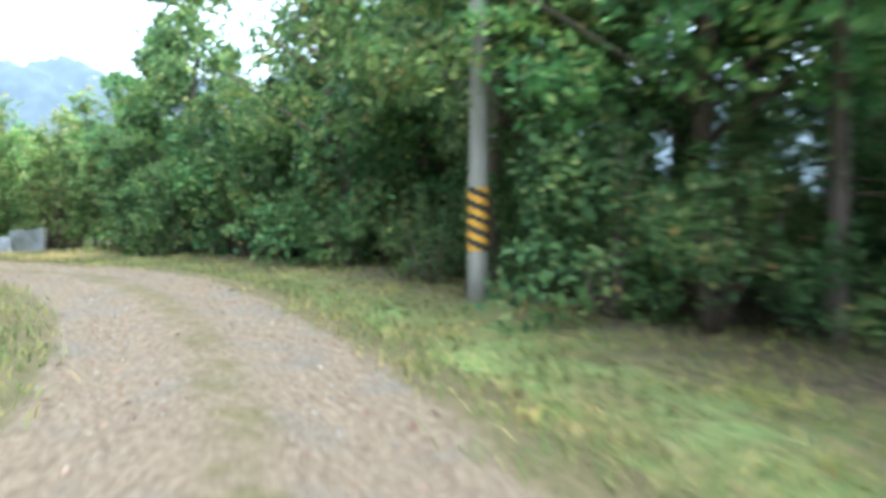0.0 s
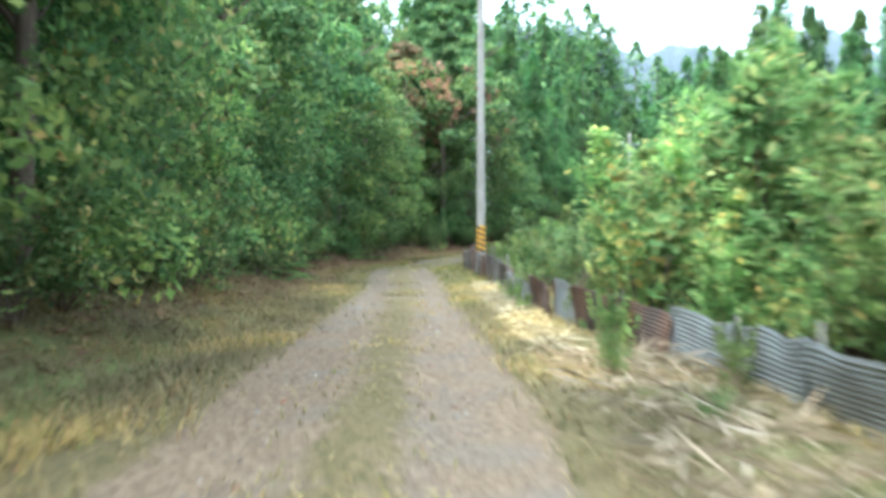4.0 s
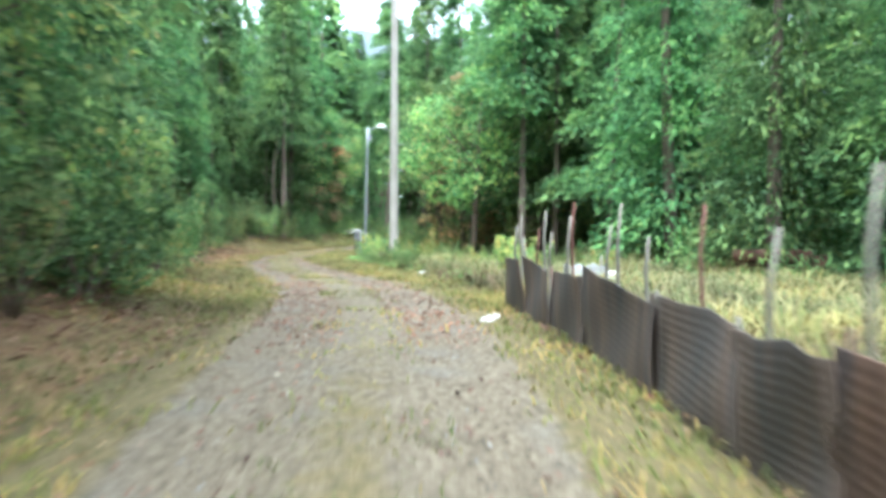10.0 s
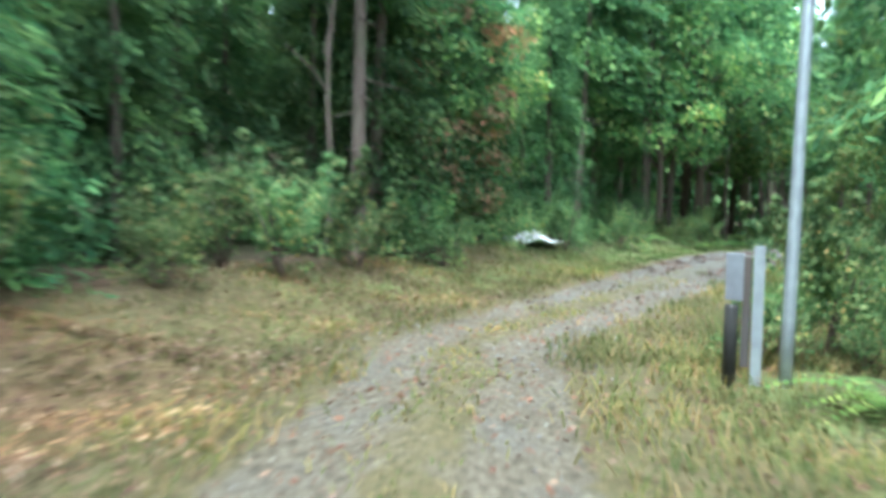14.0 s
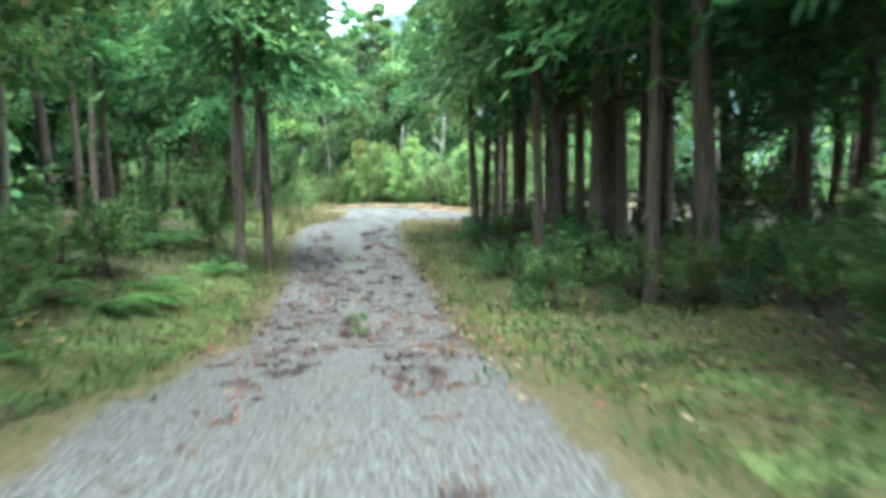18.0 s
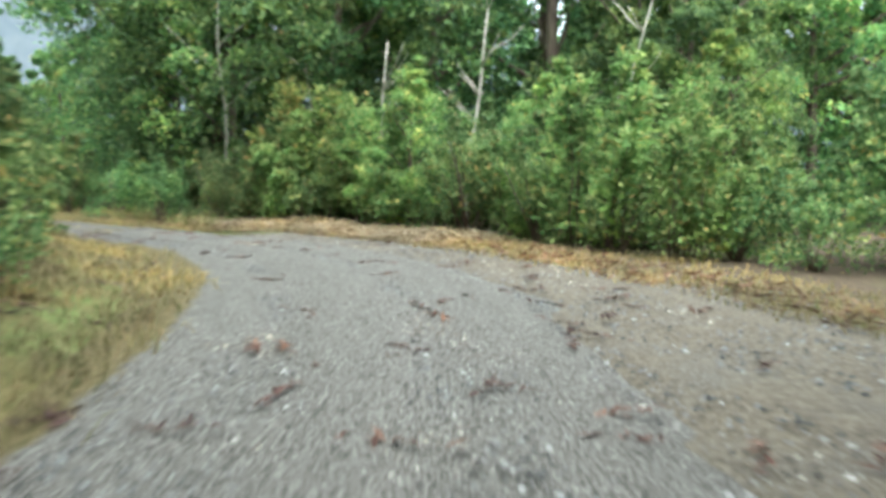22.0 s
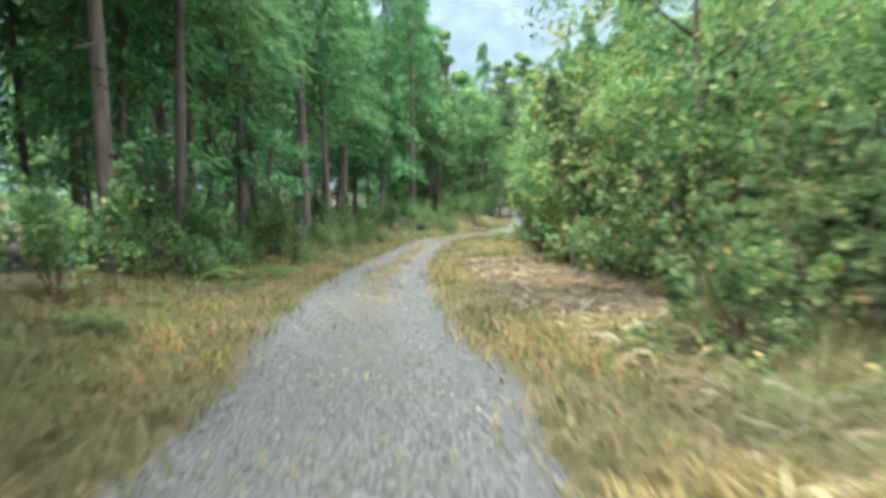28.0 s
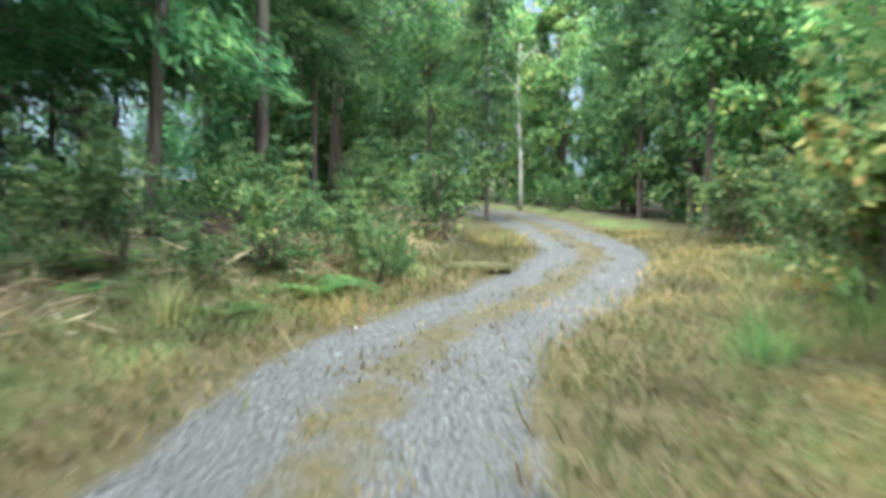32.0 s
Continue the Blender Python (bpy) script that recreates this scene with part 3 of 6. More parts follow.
def cedar(seed, height, base, radius, n, trunk_r, size=0.34, mat=None, dead=10):
    """A straight cedar: whorls of drooping sprays from the height base upward."""
    rng = np.random.RandomState(seed)
    t = thing("cedar_tree", 0, 0, 0)
    zs = np.r_[-0.4, 0.05, 0.5, np.linspace(2, height, 7)]
    rr = trunk_r * np.r_[1.5, 1.28, 1.1, np.linspace(1.0, 0.12, 7)]
    bend = rng.uniform(-0.25, 0.25, 2)
    pts = np.c_[bend[0] * np.sin(zs / height * 3), bend[1] * np.sin(zs / height * 2.4), zs]
    v, f = tube(pts, rr, 9)
    if dead:
        twigs = [(v, f)]
        for k in range(dead):
            z, a, r = rng.uniform(1.5, base + 1), rng.uniform(0, 6.28), rng.uniform(0.4, 1.3)
            p0 = np.array([0, 0, z])
            p1 = np.array([math.cos(a) * r, math.sin(a) * r, z + rng.uniform(-0.35, 0.1)])
            twigs.append(tube(np.linspace(p0, p1, 3), [0.025, 0.016, 0.006], 4))
        v, f = join(twigs)
    mesh_object("trunk", v, f, BARK_CEDAR, True, t)
    whorl = max(14, n // 55)
    z0 = base + (height - base) * rng.rand(whorl) ** 1.15
    a0 = rng.uniform(0, 6.28, whorl)
    reach = radius * (1 - (z0 - base) / (height - base) * 0.92) ** 0.75 * rng.uniform(0.7, 1.12, whorl)
    pick = rng.randint(0, whorl, n)
    u = rng.rand(n) ** 0.6
    ang = a0[pick] + rng.normal(0, 0.22, n)
    r = reach[pick] * u
    z = z0[pick] - 0.35 * r * u + rng.normal(0, 0.16, n)
    p = np.c_[np.cos(ang) * r, np.sin(ang) * r, z]
    out = np.c_[np.cos(ang), np.sin(ang), np.full(n, -0.45)] + rng.normal(0, 0.45, (n, 3))
    out /= np.linalg.norm(out, axis=1)[:, None]
    b = np.cross(out, random_dirs(rng, n) * 0.6 + np.array([0, 0, 1.0]))
    b /= np.linalg.norm(b, axis=1)[:, None] + 1e-9
    k = size * (0.6 + 0.8 * rng.rand(n))
    v, f = cards(p, out * k[:, None], b * (k * 0.24)[:, None])
    mesh_object("crown", v, f, mat or LEAF_CEDAR, False, t)
    return t


def shrub(seed, height, radius, n, mat, size, name="shrub", stems=6):
    rng = np.random.RandomState(seed)
    t = thing(name, 0, 0, 0)
    parts = []
    for k in range(stems):
        a, r = rng.uniform(0, 6.28), radius * rng.uniform(0.2, 0.7)
        p1 = np.array([math.cos(a) * r, math.sin(a) * r, height * rng.uniform(0.55, 0.95)])
        parts.append(tube(np.linspace((0, 0, -0.1), p1, 4) + rng.normal(0, 0.04, (4, 3)), np.linspace(0.03, 0.008, 4) * max(1, height / 2), 5))
    v, f = join(parts)
    mesh_object("stem", v, f, BARK, True, t)
    lobes = []
    for k in range(16):
        u = rng.rand()
        a, rr = rng.uniform(0, 6.28), radius * rng.uniform(0.1, 0.95) * (1.1 - 0.5 * u)
        lobes.append((math.cos(a) * rr, math.sin(a) * rr, height * (0.08 + 0.72 * u), radius * rng.uniform(0.18, 0.4)))
    for k in range(9):
        # loose shoots standing out of the bush
        a, rr, h = rng.uniform(0, 6.28), radius * rng.uniform(0.1, 1.0), height * rng.uniform(0.7, 1.3)
        for q in range(4):
            lobes.append((math.cos(a) * rr * (0.8 + 0.1 * q), math.sin(a) * rr * (0.8 + 0.1 * q), h * (0.62 + 0.13 * q), radius * (0.17 - 0.03 * q)))
    v, f = crown_lobes(rng, np.array(lobes), n, size, 0.35, 0.9)
    mesh_object("foliage", v, f, mat, False, t)
    return t


def weed_tree(seed, height, n, mat, size, name="young_tree"):
    """A feathery upright sapling thicket: several thin stems with light leaves."""
    rng = np.random.RandomState(seed)
    t = thing(name, 0, 0, 0)
    parts, ps, dirs = [], [], []
    for k in range(7):
        a, r = rng.uniform(0, 6.28), rng.uniform(0.15, 1.5) * height / 4
        wide = rng.uniform(0.7, 1.5)
        h = height * rng.uniform(0.45, 1.0)
        foot = np.array([math.cos(a) * r * 0.6, math.sin(a) * r * 0.6, -0.1])
        tip = foot + np.array([math.cos(a) * r * 0.8, math.sin(a) * r * 0.8, h])
        pts = np.linspace(foot, tip, 5) + rng.normal(0, 0.05, (5, 3))
        parts.append(tube(pts, np.linspace(0.03, 0.008, 5), 5))
        m = n // 7
        u = 0.15 + 0.85 * rng.rand(m) ** 0.8
        q = foot + (tip - foot) * u[:, None]
        w = random_dirs(rng, m)
        w[:, 2] *= 0.5
        spread = wide * (0.5 * (1.15 - u) + 0.12 + 0.22 * np.sin(u * 17 + k) ** 2)
        ps.append(q + w * (spread * rng.rand(m) ** 0.5 * height / 4)[:, None])
        dirs.append(w)
    v, f = join(parts)
    mesh_object("stem", v, f, BARK, True, t)
    p, w = np.vstack(ps), np.vstack(dirs)
    a = w + np.array([0, 0, 0.15]) + rng.normal(0, 0.4, w.shape)
    a /= np.linalg.norm(a, axis=1)[:, None]
    b = np.cross(a, random_dirs(rng, len(p)) * 0.7 + np.array([0, 0, 1.0]))
    b /= np.linalg.norm(b, axis=1)[:, None] + 1e-9
    k = size * (0.6 + 0.8 * rng.rand(len(p)))
    v, f = cards(p, a * k[:, None], b * (k * 0.33)[:, None])
    mesh_object("foliage", v, f, mat, False, t)
    return t


def fern(seed, size):
    rng = np.random.RandomState(seed)
    t = thing("fern", 0, 0, 0)
    vs, fs, n = [], [], 0
    for k in range(13):
        a, ln = rng.uniform(0, 6.28), size * rng.uniform(0.7, 1.1)
        out, side = np.array([math.cos(a), math.sin(a), 0]), np.array([-math.sin(a), math.cos(a), 0])
        m = 15
        u = np.linspace(0.12, 1, m)
        spine = out[None] * (u * ln)[:, None] + np.array([0, 0, 1.0])[None] * (ln * (0.85 * u - 0.75 * u**2))[:, None]
        half = ln * 0.2 * np.sin(np.pi * (u * 0.85 + 0.12)) + 0.02
        for sgn in (-1, 1):
            c = spine + side[None] * (sgn * half * 0.55)[:, None] + np.array([0, 0, -0.02])
            al = side[None] * (sgn * half * 0.55)[:, None] + out[None] * 0.02 + np.array([0, 0, -0.012])
            ac = out[None] * np.full((m, 1), ln * 0.028) + np.array([0, 0, 0.004])
            v, f = cards(c, al, ac, fold=0.1)
            vs.append(v), fs.append(f + n)
            n += len(v)
    mesh_object("rosette", np.vstack(vs), np.vstack(fs), LEAF_FERN, False, t)
    return t


def tussock(seed, height, n, mat):
    """A clump of long arching blades."""
    rng = np.random.RandomState(seed)
    t = thing("grass_tussock", 0, 0, 0)
    a, ln, out = rng.uniform(0, 6.28, n), height * rng.uniform(0.6, 1.15, n), rng.uniform(0.15, 0.95, n)
    way = np.c_[np.cos(a), np.sin(a), np.zeros(n)]
    side = np.c_[-np.sin(a), np.cos(a), np.zeros(n)] * (0.009 + 0.007 * rng.rand(n))[:, None]
    foot = way * (0.4 * rng.rand(n) ** 0.7)[:, None] - np.array([0, 0, 0.05])
    rows = []
    for u in (0, 0.3, 0.6, 0.85, 1.0):
        p = foot + way * (ln * out * u**1.7)[:, None] + np.array([0, 0, 1.0]) * (ln * (u - 0.55 * out * u**3))[:, None]
        rows += [p - side * (1 - 0.93 * u), p + side * (1 - 0.93 * u)]
    v = np.stack(rows, 1).reshape(-1, 3)
    k = np.arange(n)[:, None, None] * 10
    f = (k + np.array([[2 * i, 2 * i + 1, 2 * i + 3, 2 * i + 2] for i in range(4)])[None]).reshape(-1, 4)
    mesh_object("foliage", v, f, mat, False, t)
    return t


PLACED = []
PLAIN_NAMES = {"roadside weeds": "weed_bush", "undergrowth": "undergrowth_bush", "undergrowth left of the gravel lane": "undergrowth_bush", "undergrowth right of the lane": "undergrowth_bush",
               "undergrowth at the bend": "undergrowth_bush", "weeds in the lane": "weed", "weeds at the fence": "weed", "tall bushes right of the gravel lane": "hedge_bush"}


def clear_of_lanes(x, y, keep):
    s, d, _ = nearest([(x, y)])
    if abs(d[0] + 0.4) < keep:
        return False
    return side_distance([(x, y)])[0] > keep + 1.2


def plant(model, x, y, scale, rng, lean=3.0, label="", category="tree", group=""):
    m = pose(x, y, ground_at(x, y) - 0.03, rng.uniform(-lean, lean), rng.uniform(-lean, lean), rng.uniform(0, 360)) @ Matrix.Scale(scale, 4)
    ob = copy_thing(model, Matrix.Identity(4))
    ob.matrix_basis = m
    if group in PLAIN_NAMES:
        ob.name = PLAIN_NAMES[group]
    tagged(ob, label or model.get("label", ""), category or model.get("category", ""), group)
    PLACED.append((x, y))
    return ob


def scatter(models, s0, s1, d0, d1, count, gap, keep, seed, scale=(0.85, 1.2), lean=3.0, label="", category="tree", group=""):
    """Plants at random over a stretch of lane, no nearer to each other than gap, to the lane than keep."""
    rng = np.random.RandomState(seed)
    mine = []
    tries = 0
    while len(mine) < count and tries < count * 14:
        tries += 1
        x, y = lane(rng.uniform(s0, s1), rng.uniform(d0, d1))
        if any((x - a) ** 2 + (y - b) ** 2 < gap * gap for a, b in mine) or not clear_of_lanes(x, y, keep):
            continue
        mine.append((x, y))
        plant(models[rng.randint(len(models))], x, y, rng.uniform(*scale), rng, lean, label, category, group)
    return mine


def woods(name, zones, seed, label, base=4.0, size=0.55, leaves=420, mat=None):
    """Trees too far off and too many to tell apart, joined: trunks and sprays."""
    rng = np.random.RandomState(seed)
    kinds = []
    for k in range(5):
        h = rng.uniform(13, 19)
        tv, tf = tube(np.c_[np.zeros(4), np.zeros(4), np.array([-0.5, 2, 8, h])], [0.2, 0.16, 0.11, 0.03], 6)
        tf = np.array(tf[:18])
        n = leaves
        z = base + (h - base) * rng.rand(n)
        u = (z - base) / (h - base)
        r = (2.7 * (1 - u * 0.9) ** 0.6 if k % 2 else 3.4 * np.sqrt(np.clip(1 - u**2.4, 0.02, 1)) * (0.8 + 0.2 * np.sin(u * 14 + k))) * rng.rand(n) ** 0.45
        a = rng.uniform(0, 6.28, n)
        p = np.c_[np.cos(a) * r, np.sin(a) * r, z - 0.3 * r]
        out = np.c_[np.cos(a), np.sin(a), np.full(n, -0.5)] + rng.normal(0, 0.5, (n, 3))
        out /= np.linalg.norm(out, axis=1)[:, None]
        ac = np.cross(out, random_dirs(rng, n) * 0.6 + np.array([0, 0, 1.0]))
        ac /= np.linalg.norm(ac, axis=1)[:, None] + 1e-9
        q = size * (0.6 + 0.8 * rng.rand(n))
        cv, cf = cards(p, out * q[:, None], ac * (q * 0.42)[:, None])
        kinds.append((tv, tf, cv, cf))
    vs, fs, mi, n = [], [], [], 0
    for s0, s1, d0, d1, count, lo, hi in zones:
        for k in range(count):
            x, y = lane(rng.uniform(s0, s1), rng.uniform(d0, d1))
            if not clear_of_lanes(x, y, 9):
                continue
            tv, tf, cv, cf = kinds[rng.randint(5)]
            a, sc = rng.uniform(0, 6.28), rng.uniform(lo, hi)
            rot = np.array([[math.cos(a), -math.sin(a), 0], [math.sin(a), math.cos(a), 0], [0, 0, 1]]) * sc
            foot = np.array([x, y, ground_at(x, y) - 0.1])
            vs.append(tv @ rot.T + foot)
            fs.append(tf + n)
            mi += [0] * len(tf)
            n += len(tv)
            vs.append(cv @ rot.T + foot)
            fs.append(cf + n)
            mi += [1] * len(cf)
            n += len(cv)
    return tagged(mesh_object(name, np.vstack(vs), np.vstack(fs), None, materials=[BARK_CEDAR, mat or LEAF_CEDAR], index=mi), label, "woods", kind="stuff")

OAK = [broadleaf(11, 12.5, 3.3, 0, 15000, LEAF_DARK, 0.125, fine=0.6), broadleaf(12, 10.5, 3.0, 0, 13000, LEAF_MID, 0.12, fine=0.6), broadleaf(13, 14.5, 3.6, 0, 16000, LEAF_DARK, 0.13, fine=0.6)]
OAK_BACK = [broadleaf(14, 15, 3.9, 0, 9000, LEAF_DARK, 0.17), broadleaf(15, 13, 3.5, 0, 8500, LEAF_MID, 0.16)]
OAK_HIGH = [broadleaf(16, 12, 4.2, 0, 9500, LEAF_DARK, 0.115, 0.36), broadleaf(17, 11, 3.8, 0, 9000, LEAF_MID, 0.11, 0.3)]
CEDAR_LOW = [cedar(21, 16, 0.8, 2.9, 17000, 0.2, 0.14, dead=0), cedar(22, 13, 0.6, 2.6, 15000, 0.17, 0.135, dead=0)]
CEDAR_HIGH = [cedar(31, 19, 6.5, 3.0, 8000, 0.14, 0.195), cedar(32, 18, 5.0, 2.9, 8000, 0.115, 0.195), cedar(33, 20, 7.0, 3.0, 7800, 0.17, 0.195)]
CEDAR_MID = [cedar(34, 17, 3.4, 2.6, 10000, 0.13, 0.175), cedar(35, 16, 2.6, 2.5, 10000, 0.12, 0.175)]
SHRUB = [shrub(41, 1.7, 1.3, 3200, LEAF_SHRUB, 0.056), shrub(42, 2.6, 1.6, 4400, LEAF_SHRUB, 0.062), shrub(43, 1.1, 0.9, 1300, LEAF_SHRUB, 0.06)]
SHRUB_DARK = [shrub(44, 2.2, 1.5, 3600, LEAF_DARK, 0.062, "evergreen_shrub"), shrub(45, 1.3, 1.1, 2200, LEAF_DARK, 0.052, "evergreen_shrub")]
SHRUB_YELLOW = [shrub(46, 2.4, 1.3, 1700, LEAF_YELLOW, 0.10, "yellowing_shrub"), shrub(47, 1.0, 0.8, 700, LEAF_YELLOW, 0.08, "yellowing_shrub")]
BUSH = [shrub(54, 3.7, 1.8, 5200, LEAF_LIGHT, 0.07, "thicket_bush", 9), shrub(55, 2.7, 1.5, 4200, LEAF_LIGHT, 0.062, "thicket_bush", 9)]
YOUNG = [weed_tree(51, 4.2, 4000, LEAF_LIGHT, 0.11), weed_tree(52, 3.0, 3200, LEAF_LIGHT, 0.095), weed_tree(53, 5.2, 4600, LEAF_LIGHT, 0.12)]
LIGHT_TREE = [broadleaf(18, 7.5, 2.6, 0, 11000, LEAF_LIGHT, 0.085, 0.1)]
YELLOW_HIGH = [broadleaf(64, 9.5, 2.8, 0, 6500, LEAF_YELLOW, 0.1, 0.42)]
RUSTY_HIGH = [broadleaf(63, 13, 3.0, 0, 2600, LEAF_RUST, 0.2, 0.5)]
RUSTY = [broadleaf(61, 9.5, 2.6, 0, 5200, LEAF_RUST, 0.11)]
YELLOWTREE = [weed_tree(62, 5.0, 2000, LEAF_YELLOW, 0.17)]
FERN = [fern(71, 1.0), fern(72, 0.75)]
TUSSOCK = [tussock(73, 1.25, 110, LEAF_FERN), tussock(74, 0.95, 90, GRASS_TALL), tussock(75, 1.1, 80, GRASS_TALL)]
MODELS = TUSSOCK + YELLOW_HIGH + LIGHT_TREE + OAK + OAK_BACK + OAK_HIGH + CEDAR_LOW + CEDAR_HIGH + CEDAR_MID + SHRUB + SHRUB_DARK + SHRUB_YELLOW + YOUNG + BUSH + RUSTY + RUSTY_HIGH + YELLOWTREE + FERN

L_OAK = "dense dark-green broadleaf tree leaning over the verge"
L_CED = "tall straight cedar with a bare reddish-brown trunk"
L_CEDL = "cedar with drooping green sprays nearly to the ground"
L_SHR = "tangled green shrub at the edge of the lane"
L_YNG = "feathery light-green sapling thicket behind the fence"


def stand(models, places, scale, seed, label, group, lean=1.5):
    """Trees at known places."""
    rng = np.random.RandomState(seed)
    for x, y in places:
        plant(models[rng.randint(len(models))], x, y, rng.uniform(*scale), rng, lean, label, "tree", group)


def stand_low(models, places, scale, seed):
    rng = np.random.RandomState(seed)
    for x, y in places:
        plant(models[rng.randint(len(models))], x, y, rng.uniform(*scale), rng, 3.0, "small green weed between the wheel ruts", "weed", "weeds in the lane")


def stand_bush(models, places, scale, seed):
    rng = np.random.RandomState(seed)
    for x, y in places:
        plant(models[rng.randint(len(models))], x, y, rng.uniform(*scale), rng, 3.0, "weedy green bush at the foot of the pole", "shrub", "roadside weeds")


def stand_dark(models, places, scale, seed):
    rng = np.random.RandomState(seed)
    for x, y in places:
        plant(models[rng.randint(len(models))], x, y, rng.uniform(*scale), rng, 3.0, "dark shrub under the trees", "shrub", "undergrowth at the bend")


def plant_woods():
    # bend at the start: dark wood on the outside of the curve
    stand(CEDAR_HIGH, [(4.3, 8.3), (4.9, 11.9), (5.9, 10.2), (8.0, 7.5), (7.0, 12.5), (3.6, 14.2)], (0.8, 1.0), 99, L_CED, "cedars at the bend")
    stand(OAK_HIGH[1:], [(0.9, 13.4), (-2.6, 17.6), (3.2, 9.6), (4.8, 4.6)], (0.75, 0.92), 98, L_OAK, "trees at the bend")
    scatter(CEDAR_HIGH, -10, 9, 7.5, 16, 6, 2.0, 5.5, 101, label=L_CED, group="cedars at the bend")
    scatter(OAK, 8, 16, 5.6, 10, 8, 1.9, 5.0, 102, (0.55, 0.8), label=L_OAK, group="trees at the bend")
    scatter(SHRUB_DARK + SHRUB[:2], 5, 17, 4.2, 9, 36, 0.9, 3.7, 103, (0.7, 1.2), label="dark shrub under the trees", category="shrub", group="undergrowth at the bend")
    scatter(SHRUB_DARK + SHRUB, -6, 6, 4.6, 11, 34, 0.9, 4.2, 93, (0.3, 0.62), label="low dark shrub under the cedars", category="shrub", group="undergrowth at the bend")
    # added trees, out of view left of the start, to shade the lane
    scatter(OAK_BACK, -18, 3, -18, -7, 10, 3.0, 6.0, 105, (0.8, 1.1), label=L_OAK, group="trees at the bend")
    # left wall of trees along the fenced stretch
    scatter(OAK, 20, 94, -8.4, -5.2, 42, 2.3, 4.8, 110, (0.7, 1.2), label=L_OAK, group="trees left of the lane")
    scatter(OAK_BACK, 14, 96, -20, -8.8, 44, 3.0, 6.0, 111, (1.05, 1.35), label=L_OAK, group="trees left of the lane")
    scatter(OAK_BACK, 92, 114, -20, -11, 12, 3.0, 6.0, 115, (1.25, 1.5), label="tall broadleaf tree deep in the wood", group="tall trees left of the lane")
    scatter(SHRUB_DARK + SHRUB, 20, 92, -5.4, -4.0, 64, 0.9, 3.5, 112, (0.6, 1.0), label="green shrub at the foot of the trees", category="shrub", group="shrubs left of the lane")
    stand(RUSTY, [lane(131, -6.8), lane(118, 7.5)], (0.85, 1.0), 114, "tree with rust-brown autumn leaves", "autumn trees")
    stand(OAK, [lane(98, -11.5), lane(102, -12.0), lane(106, -11.5), lane(110, -12.5), lane(95, -11.0), lane(114, -12.0)], (1.45, 1.75), 95, "tall dark-green tree above the lane", "tall trees left of the lane")
    stand(RUSTY_HIGH, [lane(80, -6.8), lane(86, -6.2)], (1.0, 1.15), 116, "tall tree with a rust-brown crown", "autumn trees")
    # right: thicket behind the fence, open field, cedars beyond
    scatter(BUSH, 22, 48, 4.4, 9.5, 36, 1.1, 3.9, 120, (0.55, 0.85), label="loose light-green bush behind the fence", category="bush", group="thicket behind the fence")
    scatter(YOUNG, 22.5, 47, 4.8, 11, 44, 1.1, 4.3, 109, (0.75, 1.2), label=L_YNG, group="thicket behind the fence")
    scatter(SHRUB[2:] + BUSH[1:], 25, 52, 1.9, 3.1, 16, 0.9, 2.2, 108, (0.14, 0.28), label="low green weeds before the fence", category="weed", group="weeds at the fence")
    scatter(SHRUB + YOUNG[1:2], 36, 62, 3.4, 6.0, 22, 1.1, 3.5, 119, (0.45, 0.75), label="green bush behind the fence", category="shrub", group="bushes behind the fence")
    scatter(SHRUB_DARK, 13, 19, 5.0, 10, 16, 1.0, 4.8, 94, (1.0, 1.6), label="dark shrub under the trees", category="shrub", group="undergrowth at the bend")
    stand(OAK[:1], [(-8.3, 22.3), (-7.2, 21.6), (-6.6, 23.8)], (0.5, 0.62), 81, L_OAK, "trees at the bend")
    stand_dark(SHRUB_DARK, [(-8.6, 21.6), (-7.8, 20.7), (-7.0, 20.2), (-9.2, 22.6), (-6.0, 20.4), (-5.2, 19.6)], (0.9, 1.25), 80)
    scatter(OAK, 14, 17, 6.0, 9, 3, 1.6, 5.4, 121, (0.6, 0.75), label=L_OAK, group="trees at the bend")
    scatter(YOUNG, 55, 79, 3.4, 9, 24, 1.2, 3.2, 122, (0.3, 0.55), label="light-green weedy sapling in the field", group="field saplings")
    scatter(SHRUB_YELLOW, 33, 48, 3.4, 5.2, 7, 1.8, 3.4, 123, (0.6, 0.85), label="yellowing shrub behind the fence", category="shrub", group="yellowing shrubs")
    scatter(CEDAR_LOW, 76, 106, 13, 24, 20, 3.0, 8.0, 124, (0.7, 0.95), label=L_CEDL, group="cedars beyond the field")
    stand(CEDAR_LOW, [lane(88, 13.5), lane(92, 12.5), lane(96, 12.0), lane(84, 15.5), lane(90, 10.8), lane(99.5, 9.5), lane(96.0, 9.2), lane(93.5, 10.6)], (0.85, 1.0), 128, L_CEDL, "cedars beyond the field")
    stand(LIGHT_TREE, [(-92.8, 81.2), (-91.6, 83.4), (-92.6, 86.2), (-89.8, 79.0)], (0.75, 1.0), 79, "light-green broadleaf tree at the edge of the weeds", "trees right of the lane")
    stand(CEDAR_HIGH, [lane(108, 8.5), lane(113, 9.5)], (0.8, 1.0), 129, L_CED, "cedars right of the lane")
    scatter(CEDAR_MID, 98, 124, 9.5, 22, 26, 2.5, 6.5, 125, label=L_CED, group="cedars right of the lane")
    scatter(OAK_HIGH, 112, 126, 6.5, 12, 5, 2.5, 5.8, 118, (0.6, 0.8), label="light-green tree near the lamp post", group="trees right of the lane")
    scatter(SHRUB, 98, 123, 3.6, 8, 46, 0.8, 3.3, 126, (0.2, 0.4), label="weedy green bush beside the lane", category="shrub", group="roadside weeds")
